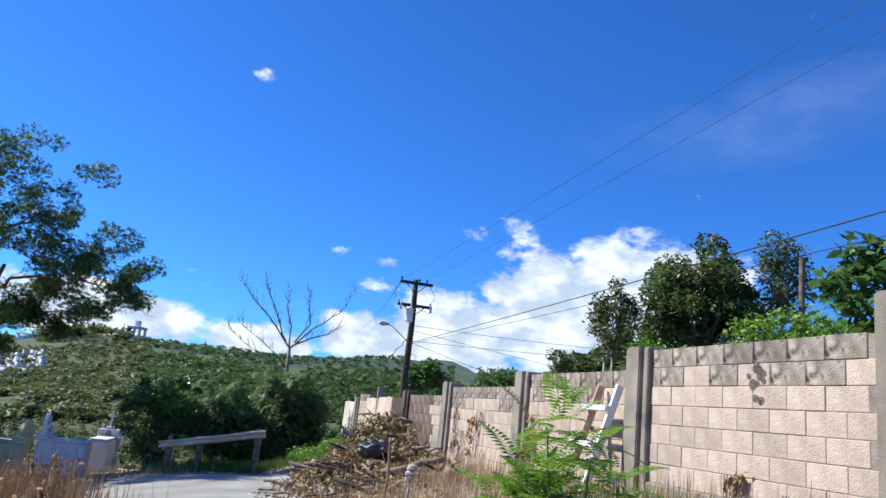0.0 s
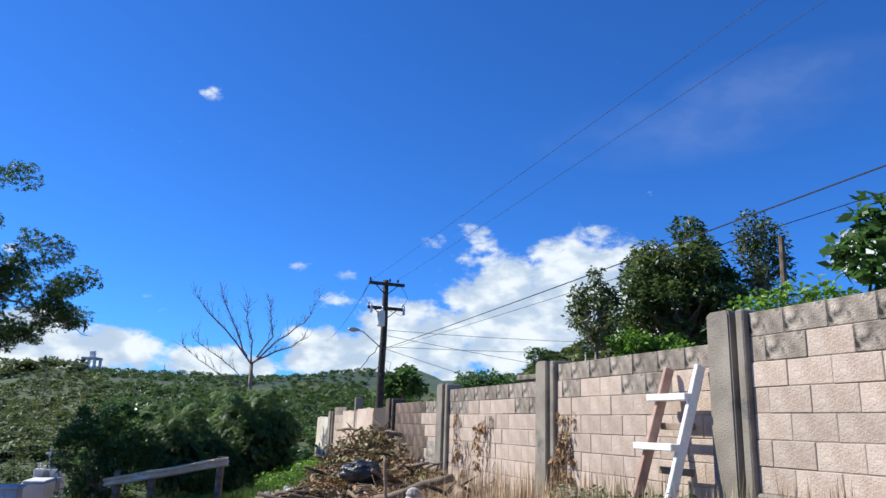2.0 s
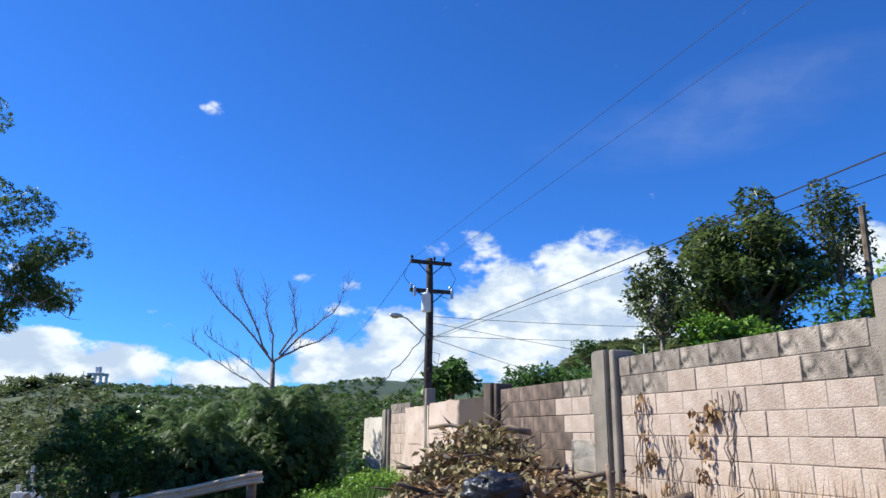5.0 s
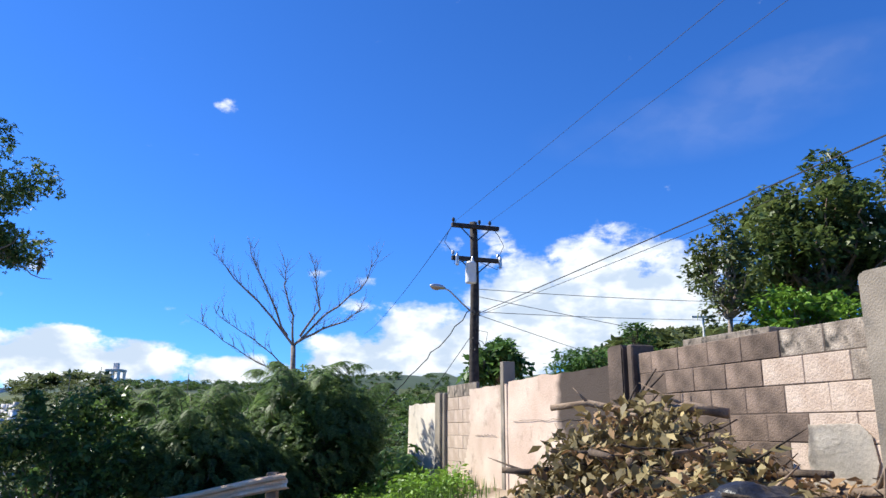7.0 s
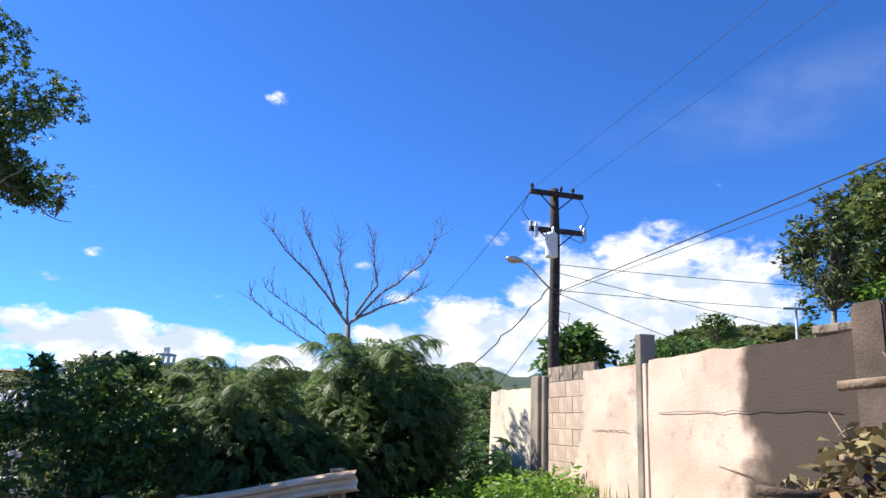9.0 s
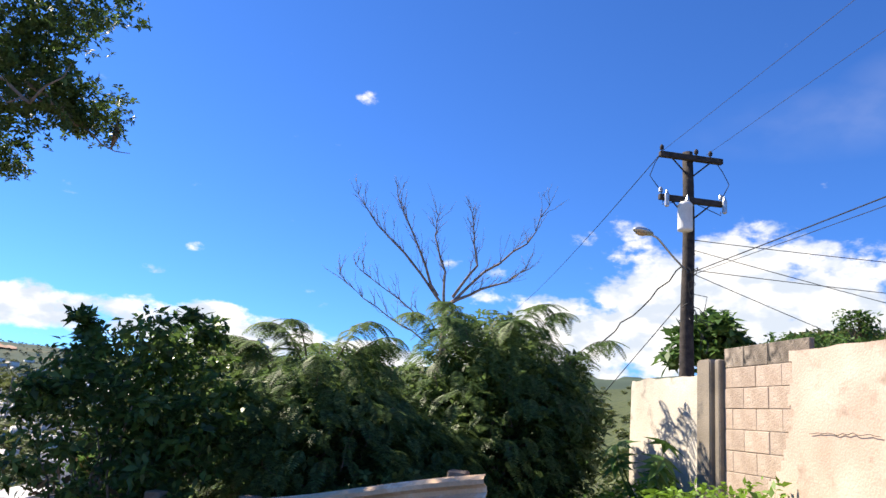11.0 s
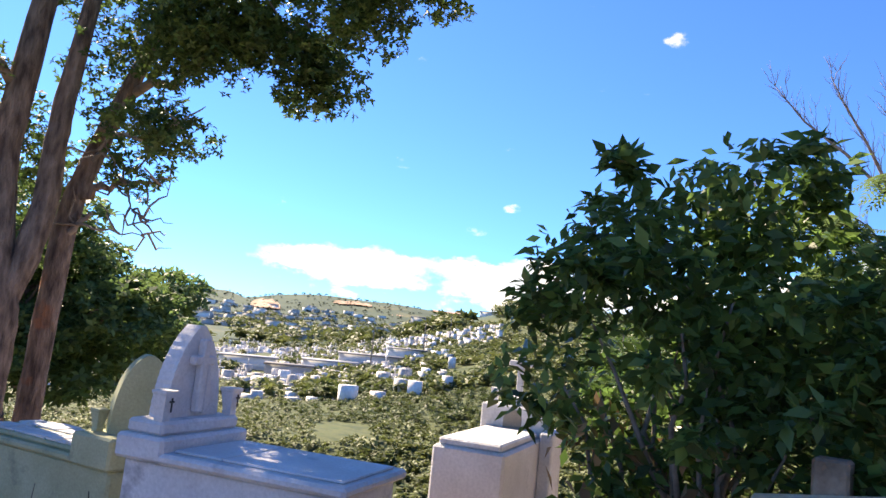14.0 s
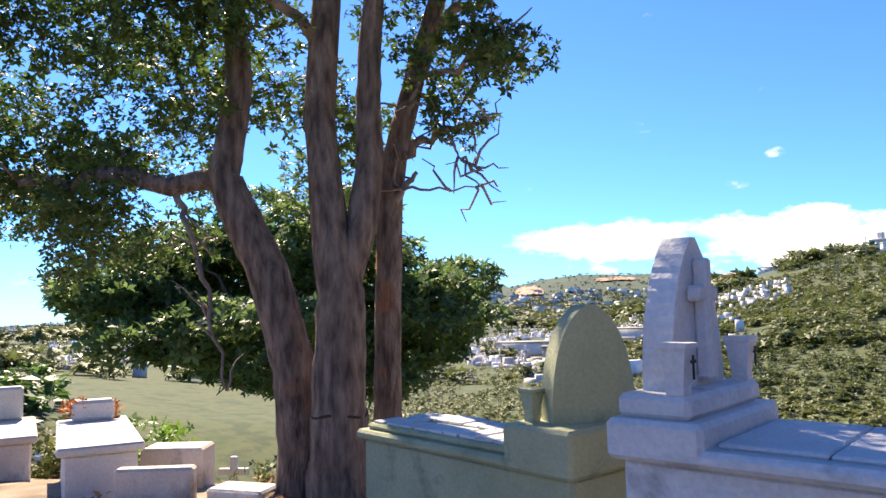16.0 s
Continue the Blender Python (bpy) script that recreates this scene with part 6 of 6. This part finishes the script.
    tagged(part("leaf_litter", foliage("leaf_litter", blobs, 3800, 0.07, "leaf", 86, 0.1, 0.1), M_LEAF_DRY), "brown leaf litter round the tree roots", "leaf litter", kind="stuff")


# ---- distance ----
def far_point(yaw, r):
    a = radians(yaw)
    x, y = -4 - r * math.sin(a), 14 + r * math.cos(a)
    return x, y


def box_field(name, items, mat_, label, category):
    """Plain masonry blocks (x, y, width, depth, height, turn), far off, as one mesh of stuff."""
    v0 = [(x, y, z) for z in (0, 1) for y in (-0.5, 0.5) for x in (-0.5, 0.5)]
    f0 = [(0, 2, 3, 1), (4, 5, 7, 6), (0, 1, 5, 4), (2, 6, 7, 3), (0, 4, 6, 2), (1, 3, 7, 5)]
    mats = np.zeros((len(items), 3, 4))
    for i, (x, y, w, d, h, a, dz) in enumerate(items):
        c, s = math.cos(a), math.sin(a)
        mats[i] = [[c * w, -s * d, 0, x], [s * w, c * d, 0, y], [0, 0, h + 0.6, land(x, y) - 0.6 + dz]]
    return tagged(part(name, scatter_mesh(name, v0, f0, mats, len(items)), mat_), label, category, kind="stuff")


def build_distance():
    rng = random.Random(77)
    graves, crosses = [], []
    for _ in range(4200):
        yaw = rng.uniform(41, 86)
        r = rng.uniform(110, 330) * (1.0 + 0.25 * noise.noise((yaw * 0.15, 1, 0)))
        if noise.noise((yaw * 0.25, r * 0.02, 5)) < -0.12:
            continue
        x, y = far_point(yaw, r)
        h = rng.choice((0.4, 0.5, 0.6, 0.8, 1.2, 1.9))
        graves.append((x, y, rng.uniform(0.6, 1.1) * (1.5 if h > 1.5 else 1), rng.uniform(1.0, 1.9), h * 0.8, rng.uniform(0, 3.14), 0))
        if rng.random() < 0.35:
            crosses.append((x, y, 0.16, 0.16, 1.0, 0, h))
            crosses.append((x, y, 0.6, 0.14, 0.16 - 0.6, 0, h + 1.15))
    for _ in range(170):
        yaw, r = rng.uniform(33, 42), rng.uniform(215, 275)
        x, y = far_point(yaw, r)
        h = rng.choice((0.8, 1.2, 2.2, 3.0))
        graves.append((x, y, rng.uniform(0.8, 1.8), rng.uniform(1.2, 2.2), h * 0.7, rng.uniform(0, 3.14), 0))
    for _ in range(160):
        yaw, r = rng.uniform(36, 52), rng.uniform(95, 200)
        x, y = far_point(yaw, r)
        graves.append((x, y, rng.uniform(0.8, 1.6), rng.uniform(1.2, 2.4), rng.choice((0.5, 1.0, 2.0)), rng.uniform(0, 3.14), 0))
    box_field("far_graves", graves, M_TOMB_FAR, "crowded whitewashed graves filling the valley cemetery", "graves")
    box_field("far_crosses", crosses, M_TOMB_FAR, "small white crosses over the valley cemetery", "crosses")
    walls, roofs = [], []
    for _ in range(900):
        yaw = rng.uniform(28, 100)
        r = rng.uniform(420, 1400)
        if noise.noise((yaw * 0.12, r * 0.004, 9)) < -0.1:
            continue
        x, y = far_point(yaw, r)
        w, d, h, a = rng.uniform(7, 16), rng.uniform(7, 14), rng.choice((3.2, 3.4, 4.2, 6.5)), rng.uniform(0, 3.14)
        if rng.random() < 0.08:
            w, d, h = rng.uniform(18, 30), rng.uniform(12, 18), rng.uniform(3.5, 4.5)
        walls.append((x, y, w, d, h, a, 0))
        roofs.append((x, y, w + 0.8, d + 0.8, 0.5 - 0.6, a, h + 0.6))
    for yaw, r, w, d, h in ((46, 158, 11, 6, 2.6), (43, 166, 14, 7, 2.8), (49, 150, 9, 5, 2.4), (40, 180, 11, 6, 2.6), (52, 170, 12, 6, 2.6)):
        x, y = far_point(yaw, r)
        walls.append((x, y, w, d, h, 0.8, 0))
        roofs.append((x, y, w + 0.6, d + 0.6, 0.3 - 0.6, 0.8, h + 0.6))
    box_field("far_houses", walls, M_HOUSE, "pale flat-roofed houses of the town in the valley", "houses")
    box_field("far_roofs", roofs, M_ROOF, "grey and white roofs of the town in the valley", "roofs")
    # shrubs on the slopes, trees in the valley
    for nm, n, y0, y1, r0, r1, size, mt, lab, seed in (
        ("slope_shrubs", 5200, 14, 44, 24, 150, 0.6, M_LEAF_SCRUB, "olive scrub bushes on the slope below the graves", 1),
        ("slope_shrubs", 5600, 38, 68, 24, 135, 0.4, M_LEAF_SCRUB, "low olive scrub on the slope below the graves", 8),
        ("slope_shrubs", 3600, 2, 27, 90, 440, 1.6, M_LEAF_TREE, "dark green scrub covering the hillside", 2),
        ("slope_shrubs", 3000, 26, 48, 100, 440, 1.4, M_LEAF_SCRUB, "olive scrub covering the hillside", 9),
        ("valley_trees", 1000, 42, 100, 100, 340, 1.9, M_LEAF_SCRUB, "green trees among the valley graves", 3),
        ("valley_trees", 4200, 28, 104, 330, 1350, 5.0, M_LEAF_SCRUB, "green trees of the valley town", 4),
        ("slope_shrubs", 2400, -40, 14, 45, 330, 1.3, M_LEAF_SCRUB, "green scrub on the hillside behind the wall", 5),
        ("hill_woods", 7000, -40, 84, 700, 2200, 3.2, M_FOREST, "dark woods on the far hills", 6),
        ("slope_shrubs", 1500, 84, 140, 34, 260, 1.5, M_LEAF_FERN, "green scrub and trees beyond the graves", 7),
    ):
        g = np.random.default_rng(seed)
        mats = []
        for _ in range(n):
            yaw, r = g.uniform(y0, y1), r0 * (r1 / r0) ** g.uniform(0, 1)
            if noise.noise((yaw * 0.3, math.log(r) * 3, seed)) < (-0.3 if seed in (1, 2, 8, 9) else -0.05) and seed != 6:
                continue
            x, y = far_point(yaw, r)
            z = land(x, y)
            s0 = size * g.uniform(0.5, 1.3)
            for _ in range({6: 7, 8: 7, 1: 9, 4: 9, 2: 9, 9: 9}.get(seed, 12)):
                d = g.normal(0, 1, 3)
                d /= np.linalg.norm(d)
                a = g.uniform(0, 6.283)
                sc = s0 * g.uniform(0.45, 0.85)
                m4 = Matrix.Translation((x + d[0] * s0 * 0.65, y + d[1] * s0 * 0.65, z + s0 * 0.45 + d[2] * s0 * 0.35)) @ Matrix.Rotation(a, 4, "Z") @ Matrix.Rotation(g.uniform(-0.8, 0.8), 4, "Y") @ Matrix.Scale(sc, 4)
                mats.append([list(m4[k]) for k in range(3)])
        tagged(part(nm, scatter_mesh(nm, CLUMP_V, CLUMP_F, np.array(mats), len(mats)), mt), lab, "vegetation", kind="stuff")
    # bare quarry faces cut into the far hills
    for yaw, half, el0, el1 in ((51.2, 1.1, 1.05, 1.75), (44.6, 1.5, 2.0, 2.3), (36.6, 1.7, 2.15, 2.35), (41.0, 0.5, 1.5, 1.62)):
        bm = bmesh.new()
        cols = []
        for i in range(25):
            u = i / 12 - 1
            w = yaw + half * u
            rows = [r for r in range(800, 1960, 12) if el0 < math.degrees(math.atan2(land(*far_point(w, r)) - 0.6, r)) < el1 - 0.25 * (el1 - el0) * noise.noise((u * 4, yaw, 0)) - 0.5 * (el1 - el0) * abs(u) ** 3]
            if len(rows) < 2:
                cols.append(None)
                continue
            col = []
            for k in range(6):
                r = rows[0] + (rows[-1] - rows[0]) * k / 5
                x, y = far_point(w, r)
                col.append(bm.verts.new((x, y, land(x, y) + 2.2 + 1.5 * noise.noise((x / 20, y / 20, 2)))))
            cols.append(col)
        for c0, c1 in zip(cols, cols[1:]):
            if c0 and c1:
                for k in range(5):
                    bm.faces.new((c0[k], c1[k], c1[k + 1], c0[k + 1]))
        if bm.faces:
            tagged(part("quarry_face", bm, M_QUARRY), "bare orange quarry face cut into the far green hill", "quarry", "quarry faces")
    # the ruined tower on the spur
    x, y = far_point(27.0, 400)
    z = land(x, y)
    tw = thing("ruined_tower", (x, y, z - 9), "white tower with a broken openwork top on the hill", "tower")
    part("base", boxes((-4.5, 4.5, -4.5, 4.5, -2, 9), bevel=0.2), M_TOMB_FAR, tw)
    part("tier", boxes((-3.6, 3.6, -3.6, 3.6, 9, 10), bevel=0.1), M_TOMB_FAR, tw)
    for px in (-3, 0, 3):
        for py in (-3, 3):
            part("pier", boxes((px - 0.6, px + 0.6, py - 0.6, py + 0.6, 10, 15 - abs(px) * 0.3), bevel=0.1), M_TOMB_FAR, tw)
    part("ring", boxes((-3.8, 3.8, -3.8, 3.8, 14, 15.2), bevel=0.1), M_TOMB_P, tw)
    part("lantern", boxes((-1.2, 1.2, -1.2, 1.2, 15.2, 18.5), bevel=0.2), M_TOMB_FAR, tw)
    for yaw, r, h in ((22, 300, 9), (24, 170, 8), (19.5, 140, 8), (17.5, 130, 8), (14.5, 95, 7), (30, 240, 10), (39, 190, 9), (43, 150, 9), (37, 230, 9), (28.0, 330, 9)):
        x, y = far_point(yaw, r)
        bm = bmesh.new()
        tube(bm, [(0, 0, -1), (0, 0, h)], [0.16, 0.12], 7)
        tagged(part("utility_pole", bm, M_TWIG, at=Matrix.Translation((x, y, land(x, y)))), "pale distant utility pole", "utility pole", "distant utility poles")
    # pink-domed mausoleum
    x, y = far_point(59.5, 150)
    ms = thing("mausoleum", (x, y, land(x, y)), "pale mausoleum with a faded pink dome in the cemetery", "mausoleum")
    part("body", boxes((-2.6, 2.6, -2.6, 2.6, -1, 5), bevel=0.1), M_TOMB_P, ms)
    bm = bmesh.new()
    lathe(bm, [(2.5, 5.0), (2.5, 5.6), (1.9, 6.6), (0.9, 7.6), (0.3, 8.4), (0.1, 9.2)], 8)
    part("dome", bm, M_PINK, ms)
    # shed and things behind the wall
    x, y = 3.6, 24.6
    z = land(x, y)
    sh = thing("concrete_shed", tomb_frame((x, y, z), 25), "small grey concrete block shed behind the wall", "shed")
    part("walls", boxes((0, 3.4, 0, 2.4, -0.3, 3.15 - z), bevel=0.02), M_COLUMN, sh)
    part("roof_slab", boxes((-0.12, 3.5, -0.12, 2.5, 3.15 - z, 3.32 - z), bevel=0.02), M_TOPBLOCK, sh)
    bm = bmesh.new()
    tube(bm, [(0, 0, -0.3), (0.1, 0, 5.2)], [0.09, 0.07], 7)
    p = on_land(17.1, 38.8)
    tagged(part("wooden_post", bm, M_DRYWOOD, at=Matrix.Translation(p) @ Matrix.Scale((11.85 - p.z) / 5.2, 4)), "tall bare wooden post behind the wall", "post")
    x, y = 7.2, 41.0
    tp = thing("clothes_post", on_land(x, y), "white T-shaped metal post on the hillside", "post")
    tp.matrix_basis.translation.z = 3.4
    bm = bmesh.new()
    tube(bm, [(0, 0, -3.0), (0.15, 0, 2.6)], [0.05, 0.05], 7)
    part("upright", bm, M_WHITE, tp)
    part("crossbar", boxes((-0.35, 0.65, -0.04, 0.04, 2.55, 2.65), bevel=0.01), M_WHITE, tp)


def build_litter():
    x, y = wp(16.0, 1.9)
    for dx, dy, r in ((0, 0, 0.09), (0.35, 0.3, 0.06), (-0.5, 2.2, 0.05)):
        bm = bmesh.new()
        bmesh.ops.create_icosphere(bm, subdivisions=2, radius=r)
        for v in bm.verts:
            v.co *= 1 + 0.4 * noise.noise(v.co * 20)
        tagged(part("crumpled_paper", bm, M_WHITE, at=Matrix.Translation(on_land(x + dx, y + dy, r * 0.6))), "crumpled white litter on the ground", "litter", "litter")


build_pole()
build_wires()
build_guardrail()
build_big_tree()
build_bare_tree()
build_greenery()
build_graves()
build_ladder()
build_pile()
build_fern_plant(-1.51, 3.37, 1.40, 92, "young bright green feathery plant on the bank")
build_castor()
build_sticks()
build_weeds()
build_distance()
build_litter()
for _i in range(len(COLUMNS)):
    build_column(_i)
for _i in range(len(PANEL_TOP)):
    build_panel(_i)
